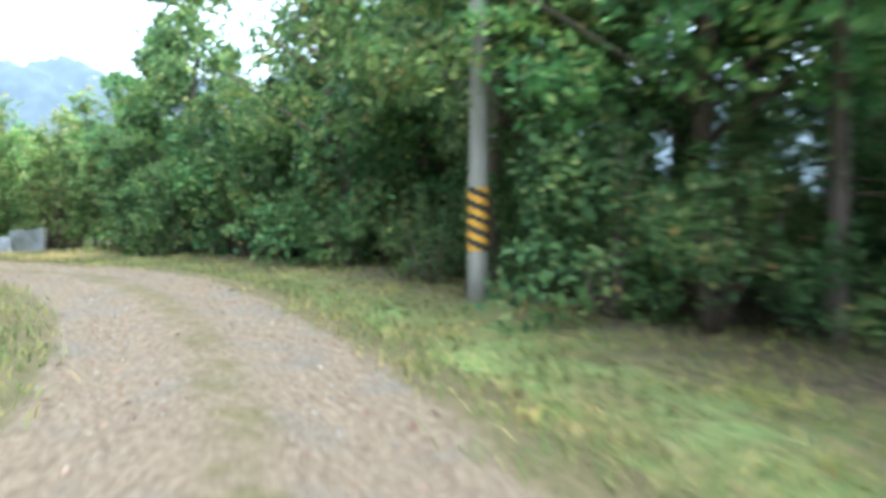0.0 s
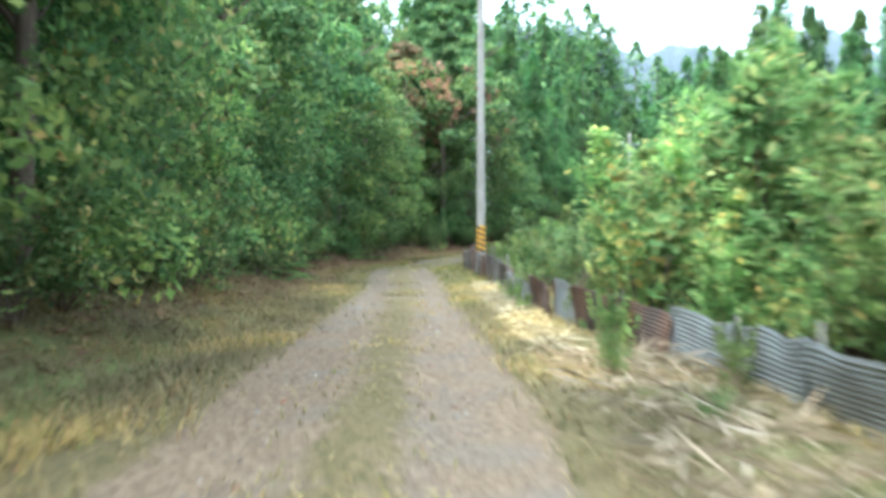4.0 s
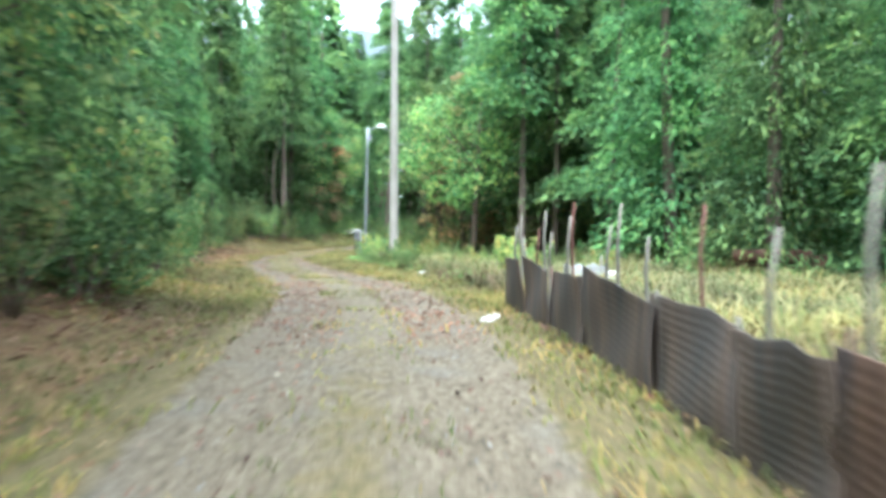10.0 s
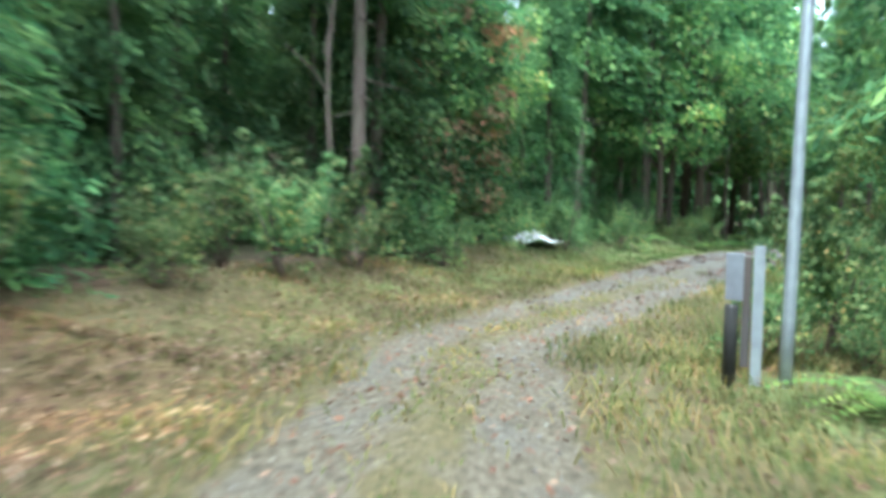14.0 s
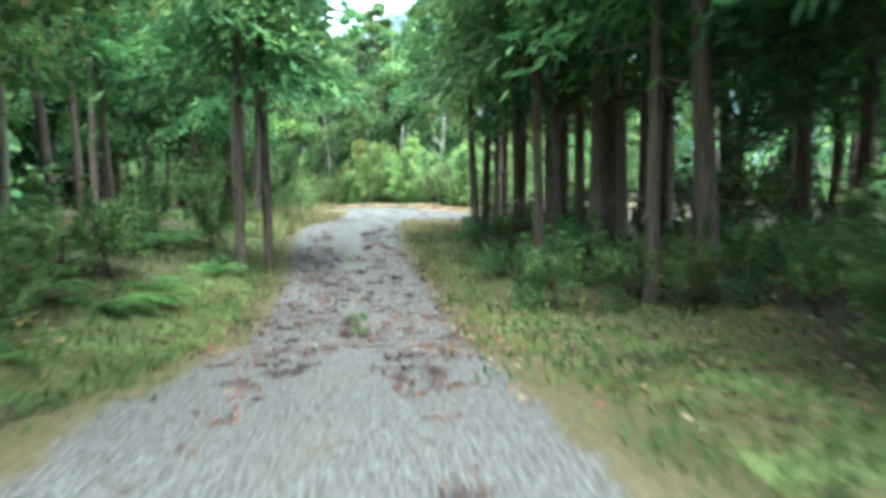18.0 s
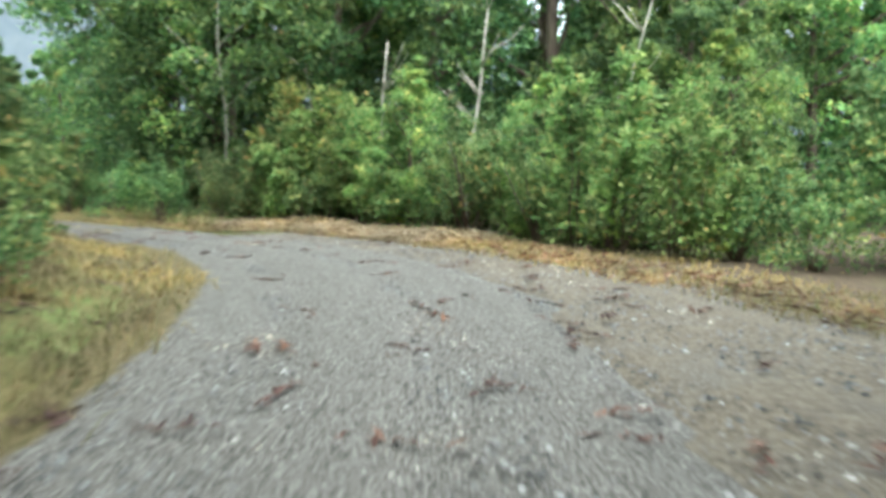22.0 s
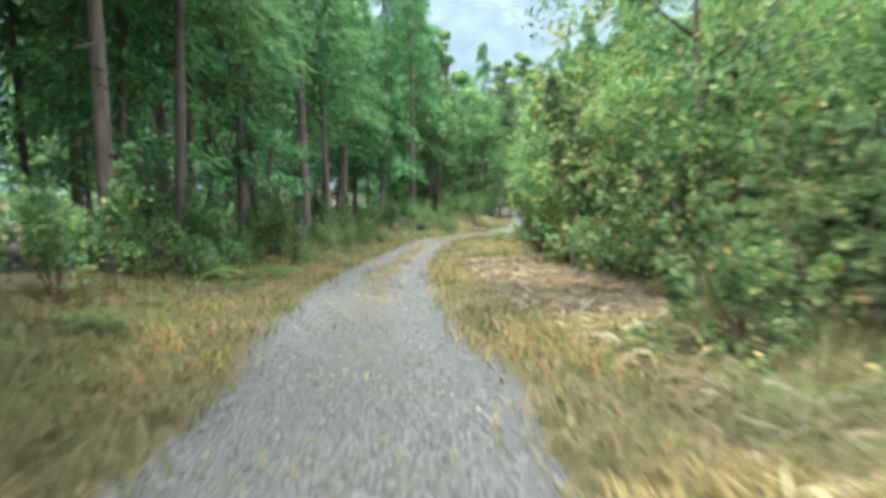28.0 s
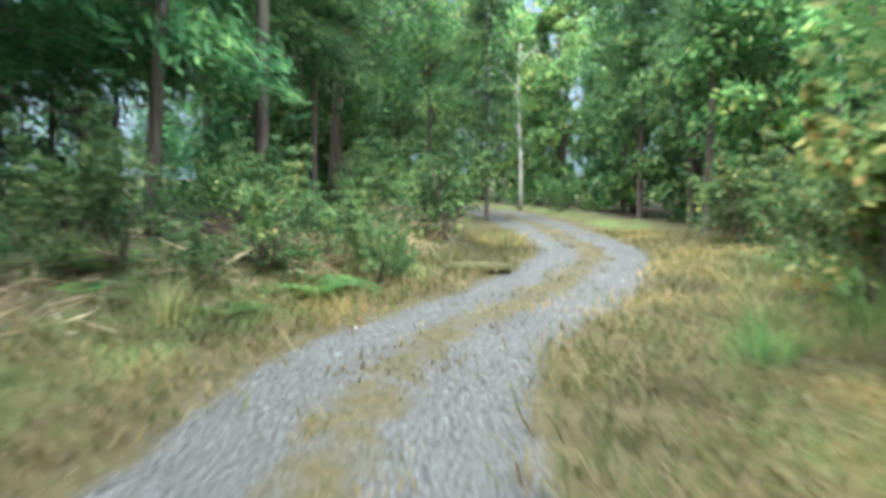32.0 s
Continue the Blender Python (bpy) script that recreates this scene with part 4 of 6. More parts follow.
    scatter(FERN, 96, 121, 2.8, 6.5, 54, 0.6, 2.6, 127, (0.6, 1.0), label="arching green fern beside the lane", category="fern", group="ferns right of the lane")
    scatter(SHRUB_YELLOW[1:], 97, 118, 3.0, 7.0, 12, 1.3, 2.9, 117, (0.6, 0.95), label="yellowing weed bush beside the lane", category="shrub", group="yellowing shrubs")
    scatter(SHRUB + BUSH[1:], 96, 124, 9, 15, 30, 1.3, 7.0, 72, (0.55, 0.95), label="green undergrowth beneath the cedars beyond the grass", category="shrub", group="undergrowth right of the lane")
    stand_bush(SHRUB, [(-81.3, 57.4), (-82.6, 58.2), (-80.4, 56.9), (-83.9, 59.3), (-84.6, 60.4), (-81.6, 58.9), (-79.6, 56.4)], (0.28, 0.42), 84)
    # left wood, dark inside
    stand(CEDAR_HIGH, [(-92.0, 54.6), (-103.6, 73.2), (-103.8, 74.8), lane(125.7, -5.2), lane(116, -6.5)], (0.85, 1.0), 135, L_CED, "cedars left of the lane")
    scatter(CEDAR_MID, 92, 132, -15, -6.5, 24, 2.3, 5.8, 130, label=L_CED, group="cedars left of the lane")
    scatter(CEDAR_LOW + OAK[:2], 92, 136, -10, -6.4, 22, 2.2, 4.9, 131, (0.55, 0.9), label="green tree at the dark edge of the wood", group="wood edge trees")
    scatter(SHRUB_DARK + SHRUB, 92, 136, -6.2, -3.9, 46, 0.9, 3.5, 132, (0.5, 0.9), label=L_SHR, category="shrub", group="shrubs left of the lane")
    scatter(OAK, 125, 135, 7.0, 12, 7, 2.2, 6.0, 133, (0.55, 0.75), label="bushy broadleaf tree beside the lane", group="trees right of the lane")
    scatter(SHRUB, 120, 134, 2.9, 6.5, 34, 0.8, 2.6, 134, (0.4, 0.62), label=L_SHR, category="shrub", group="shrubs right of the lane")
    # cedar wood on both sides
    stand(CEDAR_HIGH, [(-95.9, 108.4), (-94.4, 110.1), (-95.1, 103.0), (-94.1, 102.1), (-91.7, 109.7), (-93.3, 110.7), (-94.0, 113.2), (-93.6, 105.5), (-93.2, 98.5), (-92.2, 94.0), (-92.0, 103.9), (-89.9, 110.3), (-88.6, 104.6)], (0.9, 1.1), 145, L_CED, "cedars in the wood")
    stand(CEDAR_HIGH[1:2], [(-101.7, 104.2), (-101.2, 105.0), (-103.5, 116.0), (-103.9, 114.6), (-108.3, 114.8), (-104.9, 121.8), (-105.9, 104.8), (-107.0, 101.6), (-103.6, 97.0)], (0.85, 1.05), 146, L_CED, "cedars in the wood", 4.0)
    scatter(CEDAR_HIGH, 132, 168, -17, -5.0, 20, 2.0, 4.6, 140, label=L_CED, group="cedars in the wood")
    scatter(CEDAR_MID[:1] + CEDAR_HIGH, 130, 164, 4.4, 15, 28, 1.8, 4.2, 141, label=L_CED, group="cedars in the wood")
    stand(CEDAR_HIGH[:2], [(-95.4, 110.9), (-94.9, 107.0), (-94.6, 103.8), (-94.4, 115.6)], (0.85, 1.0), 137, L_CED, "cedars in the wood")
    scatter(CEDAR_HIGH[1:2], 144, 162, 4.2, 9, 14, 1.1, 3.9, 136, (0.8, 1.0), label="thin straight cedar in the dark wood", group="cedars in the wood")
    scatter(OAK_HIGH, 130, 160, -8.5, -5.5, 4, 3.5, 4.8, 138, (0.8, 1.0), label="green broadleaf tree among the cedars", group="trees in the cedar wood")
    stand(CEDAR_LOW, [lane(133.5, -6.6), lane(129.8, -7.6), lane(137.0, -6.2), lane(126.6, -7.4), lane(141.0, -6.6), lane(122.5, -7.2)], (0.6, 0.8), 82, "cedar with bright green sprays to the ground", "wood edge trees")
    stand(OAK_HIGH, [lane(146, -5.2)], (1.05, 1.2), 83, "green broadleaf tree arching over the lane", "trees in the cedar wood")
    scatter(OAK_HIGH, 134, 162, 4.8, 8.0, 2, 3.2, 4.6, 139, (0.85, 1.1), label="green broadleaf tree among the cedars", group="trees in the cedar wood")
    scatter(SHRUB, 132, 166, -9, -3.6, 42, 1.1, 3.2, 142, (0.35, 0.7), label="low green undergrowth beneath cedars", category="shrub", group="undergrowth")
    scatter(SHRUB_DARK + SHRUB[:2], 136, 164, 9, 17, 30, 1.2, 7.0, 78, (0.7, 1.2), label="dark evergreen undergrowth deep in the cedar wood", category="shrub", group="undergrowth")
    scatter(SHRUB_DARK + SHRUB[:2], 131, 164, 3.6, 9, 44, 1.0, 3.4, 143, (0.3, 0.58), label="low dark undergrowth beneath cedars", category="shrub", group="undergrowth")
    scatter(SHRUB_DARK, 152, 167.5, 2.3, 7.5, 40, 0.75, 2.45, 107, (0.28, 0.5), label="dark brush below the last cedars", category="shrub", group="undergrowth")
    stand_low(SHRUB[2:], [lane(151.6, -0.35), lane(152.6, -0.5), lane(153.3, -0.3), lane(141.0, -0.45), lane(160.2, -0.4)], (0.1, 0.17), 88)
    scatter(FERN, 138, 172, -7.5, -2.9, 56, 0.7, 2.7, 144, (0.8, 1.4), label="bright green fern on the bank", category="fern", group="ferns in the wood")
    stand(YELLOW_HIGH, [(-94.0, 116.4), (-91.6, 118.2)], (0.9, 1.0), 73, "broadleaf tree with yellowing leaves at the wood's edge", "autumn trees")
    # junction: shrub wall beyond the gravel, tall trees behind it
    scatter(SHRUB, 168, 186, -7.5, -3.4, 24, 1.0, 2.9, 150, (0.55, 0.95), label=L_SHR, category="shrub", group="shrubs at the junction")
    scatter(SHRUB + YOUNG[:2], 180, 203, 5.2, 10, 50, 0.95, 4.5, 151, (0.75, 1.15), label=L_SHR, category="shrub", group="thicket beyond the junction")
    scatter(OAK, 180, 199, 9.5, 15, 11, 2.2, 7.5, 152, (0.4, 0.6), label="broadleaf tree behind the thicket", group="trees beyond the junction")
    stand(OAK, [(-103.5, 148.5), (-99.8, 147.2), (-95.8, 145.4), (-91.6, 143.5), (-87.4, 142.4), (-83.0, 141.0), (-106.4, 152.8), (-108.8, 157.5), (-111.5, 163.3), (-101.5, 153.0), (-96.5, 151.0), (-90.5, 149.0), (-84.5, 147.5), (-78.5, 145.0), (-76.0, 139.5)], (1.1, 1.35), 163, "tall broadleaf tree behind the thicket", "trees beyond the junction")
    stand(OAK, [(-104.5, 150.8), (-99.0, 152.0), (-102.0, 156.5), (-107.6, 155.5), (-96.0, 156.0)], (1.35, 1.55), 77, "tall broadleaf tree behind the thicket", "trees beyond the junction")
    stand(LIGHT_TREE, [(-97.2, 138.6), (-93.5, 136.5), (-99.5, 141.8), (-90.0, 134.0)], (0.6, 0.8), 76, "light-green tree rising from the thicket", "trees beyond the junction")
    stand(YELLOWTREE, [(-101.2, 143.6)], (1.05, 1.06), 75, "young tree with orange-yellow top leaves", "autumn trees")
    stand(OAK_BACK + OAK[:1], [(-157.2, 186.0), (-166.0, 206.5), (-172.5, 210.0), (-163.5, 190.0), (-170.5, 195.5), (-160.0, 206.0), (-178.0, 213.0), (-176.0, 197.0)], (1.05, 1.3), 74, "tall broadleaf tree closing the far bend", "far trees")
    stand(OAK, [(-124.6, 179.8), (-119.7, 174.1)], (0.9, 1.1), 93, "tall broadleaf tree behind the thicket", "trees beyond the junction")
    stand(OAK_HIGH, [(-107.2, 130.2), (-108.8, 126.0)], (0.85, 1.0), 90, "green broadleaf tree among the cedars", "trees in the cedar wood")
    stand(CEDAR_HIGH[1:], [(-150.7, 177.9), (-155.2, 183.3), (-157.8, 179.7), (-146.6, 196.4), (-143.0, 192.5), (-149.0, 199.5)], (0.85, 1.0), 89, L_CED, "cedars left of the gravel lane")
    scatter(SHRUB + SHRUB_YELLOW[:1], 243, 258, 3.0, 6.0, 14, 0.9, 2.8, 92, (0.7, 1.1), label="leafy bush at the far bend", category="shrub", group="far shrubs")
    stand(CEDAR_HIGH, [(-115.5, 142.6), (-118.4, 145.6), (-126.5, 150.8), (-128.2, 152.8), (-133.2, 155.4), (-138.2, 158.2), (-138.8, 159.8), (-142.6, 166.1), (-141.2, 164.0), (-136.8, 159.2), (-148.0, 168.3), (-153.6, 180.3)], (0.85, 1.05), 147, L_CED, "cedars left of the gravel lane")
    scatter(CEDAR_HIGH + CEDAR_MID, 176, 252, -14, -5.6, 50, 2.2, 4.8, 153, label=L_CED, group="cedars left of the gravel lane")
    stand(CEDAR_LOW, [(-161.0, 183.5), (-156.0, 172.8), (-163.2, 187.5)], (0.95, 1.15), 154, L_CEDL, "cedars left of the gravel lane")
    scatter(SHRUB + SHRUB_DARK, 184, 262, -5.8, -3.7, 50, 1.1, 3.2, 155, (0.4, 0.75), label=L_SHR, category="shrub", group="shrubs left of the gravel lane")
    scatter(SHRUB_DARK, 206, 252, -13, -6.0, 26, 1.6, 5.0, 87, (0.6, 1.0), label="dark undergrowth beneath the tall cedars", category="shrub", group="undergrowth left of the gravel lane")
    scatter(SHRUB_DARK[:1] + SHRUB[:2], 194, 214, 2.7, 8.5, 46, 0.9, 2.9, 162, (0.6, 0.95), label="tall tangled bush beside the gravel lane", category="shrub", group="tall bushes right of the gravel lane")
    scatter(SHRUB, 208, 246, 3.9, 7.5, 46, 1.0, 3.4, 156, (0.7, 1.15), label=L_SHR, category="shrub", group="shrubs right of the gravel lane")
    scatter(OAK_HIGH, 217, 246, 4.4, 8.0, 17, 1.7, 4.2, 91, (0.38, 0.58), label="young broadleaf tree with a yellow-green crown", group="young trees right of the gravel lane")
    scatter(SHRUB_YELLOW + YELLOWTREE, 206, 246, 3.8, 6.5, 7, 2.2, 3.4, 157, (0.65, 0.95), label="bush with yellowing leaves beside the lane", category="shrub", group="yellowing bushes")
    scatter(OAK, 218, 240, 6.6, 13, 10, 2.3, 5.0, 158, (0.45, 0.65), label="broadleaf tree beside the gravel lane", group="trees right of the gravel lane")
    stand(CEDAR_LOW, [(-136.7, 182.8), (-133.5, 184.5), (-131.0, 187.0), (-128.0, 183.0), (-139.5, 186.5), (-125.5, 178.5), (-123.0, 174.5), (-129.5, 179.0), (-121.0, 180.0)], (0.75, 0.95), 148, L_CEDL, "far cedars")
    stand(OAK_BACK, [(-141.0, 188.5), (-144.0, 193.0), (-143.0, 190.0), (-118.0, 172.5), (-114.0, 171.0), (-163.0, 192.0), (-166.0, 196.0), (-171.0, 195.0), (-160.5, 187.5), (-176.0, 199.0), (-158.0, 203.0), (-152.0, 199.0), (-165.0, 207.0), (-172.0, 205.0), (-148.5, 197.0)], (0.75, 1.0), 159, "round yellow-green tree at the far bend", "far trees")
    stand(CEDAR_HIGH, [(-153.8, 190.4), (-157.8, 191.8), (-160.6, 193.2), (-150.2, 195.6), (-147.2, 193.2), (-152.8, 199.5), (-145.0, 188.8)], (0.6, 0.75), 149, L_CED, "far cedars")
    scatter(CEDAR_MID, 256, 285, -16, 16, 16, 2.6, 4.4, 160, (0.5, 0.75), label=L_CED, group="far cedars")
    scatter(SHRUB_DARK, 246, 285, -6, 8, 26, 1.3, 2.9, 161, (0.6, 0.95), label=L_SHR, category="shrub", group="far shrubs")
    scatter(SHRUB + SHRUB_DARK[1:], 226, 250, -5.4, -2.9, 34, 0.7, 2.4, 71, (0.28, 0.52), label="lush green weeds along the gravel lane", category="shrub", group="roadside weeds")
    scatter(FERN, 208, 248, -5.0, -2.8, 30, 0.8, 2.4, 70, (0.5, 0.95), label="arching green fern below the cedars", category="fern", group="ferns left of the gravel lane")
    scatter(FERN, 50, 72, -5.2, -3.6, 16, 0.9, 3.0, 69, (0.7, 1.1), label="arching green fern at the foot of the trees", category="fern", group="ferns left of the lane")
    # arching grass at the lane's edges
    for k, (s0, s1, d0, d1, count, models, words) in enumerate([(238, 254, 2.0, 4.2, 16, TUSSOCK[:2], "arching green reed grass beside the gravel lane"), (228, 256, -4.6, -2.4, 18, TUSSOCK[1:], "dry yellow grass clump below the cedars"),
                                                                (94, 112, 3.2, 9, 40, TUSSOCK[1:], "tall seeding grass clump in the field"), (62, 92, 2.6, 8, 34, TUSSOCK[1:], "tall pale grass clump behind the fence"),
                                                                (165, 175, -4.4, -2.4, 16, TUSSOCK[1:], "tall yellow weeds at the junction"), (192, 214, 2.2, 3.6, 18, TUSSOCK[1:], "long dry grass before the hedge"),
                                                                (120, 133, 2.3, 3.4, 14, TUSSOCK[:2], "long green grass beside the lane"), (190, 212, -3.8, -2.0, 22, TUSSOCK[1:], "tall yellow grass beside the gravel lane")]):
        scatter(models, s0, s1, d0, d1, count, 0.6, 1.75, 180 + k, (0.5, 0.95), 4.0, words, "grass", "grass clumps")
    woods("far_woods", [(-25, 14, 24, 45, 14, 0.5, 0.8), (14, 96, -48, -19, 80, 1.0, 1.4), (92, 170, -45, -14, 80, 1.0, 1.4), (76, 124, 24, 50, 40, 0.6, 0.85), (98, 152, -100, -42, 110, 0.9, 1.2),
                        (124, 170, 26, 45, 26, 0.6, 0.9), (172, 255, -45, -14, 80, 0.9, 1.1), (172, 206, 24, 60, 60, 0.9, 1.2), (215, 290, 18, 60, 50, 0.4, 0.6), (262, 300, -40, 30, 36, 0.4, 0.6)],
          170, "deep woodland of cedars beyond the lane", 0.6, 0.52, 470)
    woods("far_thicket", [(20, 60, 11, 40, 50, 0.24, 0.36), (50, 100, 16, 45, 30, 0.25, 0.36)], 171, "light-green scrub beyond the field", 0.5, 0.9, 420, LEAF_LIGHT)


plant_woods()

# ---- poles ----


def band_tube(z0, z1, r, turns, which):
    """Slanted warning stripes wound round a pole."""
    pieces = []
    rows, cols = 24, 20
    a = np.linspace(0, 2 * np.pi, cols + 1)
    z = np.linspace(z0, z1, rows + 1)
    vs = np.array([(math.cos(q) * r, math.sin(q) * r, h) for h in z for q in a])
    fs, k = [], cols + 1
    for i in range(rows):
        for j in range(cols):
            band = ((z[i] - z0) / (z1 - z0) * turns + 2 * a[j] / (2 * np.pi)) % 1.0
            if (band < 0.5) == which:
                fs.append((i * k + j, i * k + j + 1, (i + 1) * k + j + 1, (i + 1) * k + j))
    return vs, fs


def utility_pole(x, y, height, radius, striped, arm, turn, label):
    z = ground_at(x, y)
    t = thing("utility_pole", x, y, z, turn, label, "utility pole", "utility poles")
    hs = np.linspace(-0.5, height, 9)
    v, f = tube(np.c_[np.zeros(9), np.zeros(9), hs], radius * np.linspace(1.05, 0.62, 9), 16)
    mesh_object("pole_shaft", v, f, CONCRETE, True, t)
    if striped:
        r = radius * 1.06
        v, f = band_tube(0.75, 1.66, r, 5.0, True)
        mesh_object("yellow_stripes", v, f, YELLOW, True, t, "yellow warning stripes")
        v, f = band_tube(0.75, 1.66, r, 5.0, False)
        mesh_object("black_stripes", v, f, BLACK, True, t, "black warning stripes")
    if arm:
        v, f = join([box(0, 0.14, height - 1.05, 1.9, 0.09, 0.09), box(0.42, 0.1, height - 1.3, 0.05, 0.05, 0.55), box(-0.42, 0.1, height - 1.3, 0.05, 0.05, 0.55)])
        crossarm = mesh_object("crossarm", v, f, STEEL_PALE, False, t, "galvanised crossarm")
        for k in (-0.75, 0.0, 0.75):
            v, f = tube([(k, 0.14, height - 1.0), (k, 0.14, height - 0.92), (k, 0.14, height - 0.84), (k, 0.14, height - 0.76)], [0.03, 0.06, 0.045, 0.03], 8)
            mesh_object("insulator", v, f, WHITE, True, crossarm, "white insulator")
    for k in range(6):
        h, sgn = 2.4 + 0.45 * k, (-1) ** k
        v, f = tube([(sgn * radius * 0.8, 0, h), (sgn * (radius + 0.16), 0, h)], [0.009, 0.009], 5)
        mesh_object("step_bolt", v, f, STEEL_PALE, False, t)
    return t


def lamp_post(x, y, height):
    z = ground_at(x, y)
    t = thing("lamp_post", x, y, z, 60, "slender galvanised lamp post with a small road lamp", "lamp post")
    hs = np.linspace(-0.3, height, 8)
    v, f = tube(np.c_[0.02 * hs, np.zeros(8), hs], np.linspace(0.06, 0.042, 8), 10)
    mesh_object("post", v, f, STEEL_PALE, True, t)
    top = 0.02 * height
    v, f = tube([(top, 0, height - 0.25), (top + 0.25, 0, height - 0.02), (top + 0.55, 0, height + 0.05)], [0.025, 0.022, 0.02], 6)
    mesh_object("arm", v, f, STEEL_PALE, True, t)
    v, f = tube([(top + 0.45, 0, height + 0.06), (top + 0.6, 0, height + 0.1), (top + 0.85, 0, height + 0.08), (top + 0.98, 0, height + 0.03)], [0.04, 0.11, 0.1, 0.03], 8)
    mesh_object("lamp_head", v, f, WHITE, True, t, "white lamp housing")
    v, f = box(top + 0.1, 0, height - 0.5, 0.16, 0.12, 0.3)
    mesh_object("control_box", v, f, GREY_BOX, False, t, "grey control box")
    return t


utility_pole(0.5, 11.1, 9.5, 0.15, True, False, 20, "weathered concrete utility pole with yellow and black stripes")
px, py = lane(57.8, 2.36)
utility_pole(px, py, 11.5, 0.155, True, True, 70, "slim concrete utility pole with crossarm and warning stripes")
px, py = (-82.5, 59.15)
utility_pole(px, py, 10.5, 0.16, False, True, 42, "concrete utility pole rising from roadside weeds")
px, py = (-91.34, 67.19)
lamp_post(px, py, 6.3)

# ---- corrugated fence ----


def sheet_mesh(length, height, waves, seed, bend, ridge_depth=0.009):
    """One corrugated sheet with its ridges lying level, dented and with a thickness."""
    rng = np.random.RandomState(seed)
    rows, cols = waves * 4, 7
    u = np.linspace(-length / 2, length / 2, cols)
    w = np.linspace(0, height, rows + 1)
    depth = ridge_depth * np.sin(w / height * waves * 2 * np.pi)
    dent = rng.uniform(-1, 1, 4)
    gy = depth[:, None] + bend * (0.03 * dent[0] * np.sin(u * 2.2 + dent[1] * 3) + 0.05 * dent[2] * (w[:, None] / height) ** 2 + 0.02 * np.sin(w[:, None] * 5 + u * 3 + dent[3] * 3))
    gz = w[:, None] + 0.04 * bend * dent[3] * (u / length)[None] + (0.022 if ridge_depth > 0.004 else 0.01) * rng.normal(size=cols)[None] * (w / height)[:, None] ** 3
    front = np.stack([np.broadcast_to(u, gy.shape), gy, gz], -1).reshape(-1, 3)
    back = front + np.array([0, 0.004, 0])
    idx = np.arange(len(front)).reshape(rows + 1, cols)
    f = np.stack([idx[:-1, :-1], idx[:-1, 1:], idx[1:, 1:], idx[1:, :-1]], -1).reshape(-1, 4)
    n = len(front)
    rim = np.r_[idx[0], idx[1:, -1], idx[-1, ::-1][1:], idx[::-1, 0][1:-1]]
    edge = [(int(a), int(a) + n, int(b) + n, int(b)) for a, b in zip(rim, np.roll(rim, -1))]
    me = bpy.data.meshes.new("sheet")
    me.from_pydata([tuple(v) for v in np.vstack([front, back]).tolist()], [], [tuple(q) for q in f.tolist()] + [tuple(q + n for q in face[::-1]) for face in f.tolist()] + edge)
    me.polygons.foreach_set("use_smooth", np.ones(len(me.polygons), dtype=bool))
    return me


def corrugated_fence(s0, s1, offset, seed, choose, label, height=0.85, tilt=5.0, posts=True, base=-0.06):
    rng = np.random.RandomState(seed)
    x0, y0 = lane(s0, offset(s0))
    t = thing("corrugated_fence", x0, y0, ground_at(x0, y0), 0, label, "fence", "roadside fences")
    bpy.context.view_layer.update()
    inv = t.matrix_basis.inverted()
    s = s0
    while s < s1:
        ln = min(rng.uniform(1.3, 1.9), max(0.6, s1 - s))
        a, b = lane(s, offset(s)), lane(s + ln, offset(s + ln))
        mx, my = (a[0] + b[0]) / 2, (a[1] + b[1]) / 2
        turn = math.degrees(math.atan2(b[1] - a[1], b[0] - a[0]))
        h = height * (rng.uniform(0.85, 1.12) if tilt > 3 else rng.uniform(0.96, 1.04))
        me = sheet_mesh(math.hypot(b[0] - a[0], b[1] - a[1]) + 0.12, h, 13, rng.randint(9999), 1.0, 0.009 if tilt > 3 else 0.0026 if s < 76 else 0.0013)
        me.materials.append(choose(s, rng))
        ob = new("sheet", me)
        ob.parent = t
        ob.matrix_basis = inv @ pose(mx, my, ground_at(mx, my) + base + rng.uniform(-0.04, 0.05), rng.uniform(-tilt, tilt), rng.uniform(-2.5, 2.5), turn)
        if posts:
            hh = h + rng.uniform(0.05, 0.35) if rng.rand() < 0.25 else h - 0.03
            v, f = tube([(0, 0, -0.3), (0.01, 0.0, hh * 0.5), (rng.uniform(-0.05, 0.05), 0.02, hh)], [0.026, 0.024, 0.02], 6)
            post = mesh_object("post", v, f, WOOD_GREY if rng.rand() < 0.7 else RUST, True, t)
            post.matrix_basis = inv @ pose(a[0], a[1], ground_at(*a), rng.uniform(-5, 5), rng.uniform(-5, 5), turn) @ Matrix.Translation((0, -0.07, 0))
        s += ln
    return t


def mat_early(s, rng):
    return GALV if s < 34 or rng.rand() < 0.7 else RUST


def mat_late(s, rng):
    r = rng.rand()
    if 75.3 < s < 77.6:
        return SHEET_OLD
    return RUST_DARK if r < 0.4 or s > 82 else RUST if r < 0.78 else SHEET_OLD


def fence_line(s):
    return float(np.interp(s, [24, 30, 38.8, 40, 43, 46.4, 52.6, 60, 68, 71.4, 75, 78, 92.5], [3.5, 3.45, 3.2, 3.05, 2.6, 2.4, 2.25, 2.1, 1.57, 1.41, 1.35, 1.9, 1.9]))


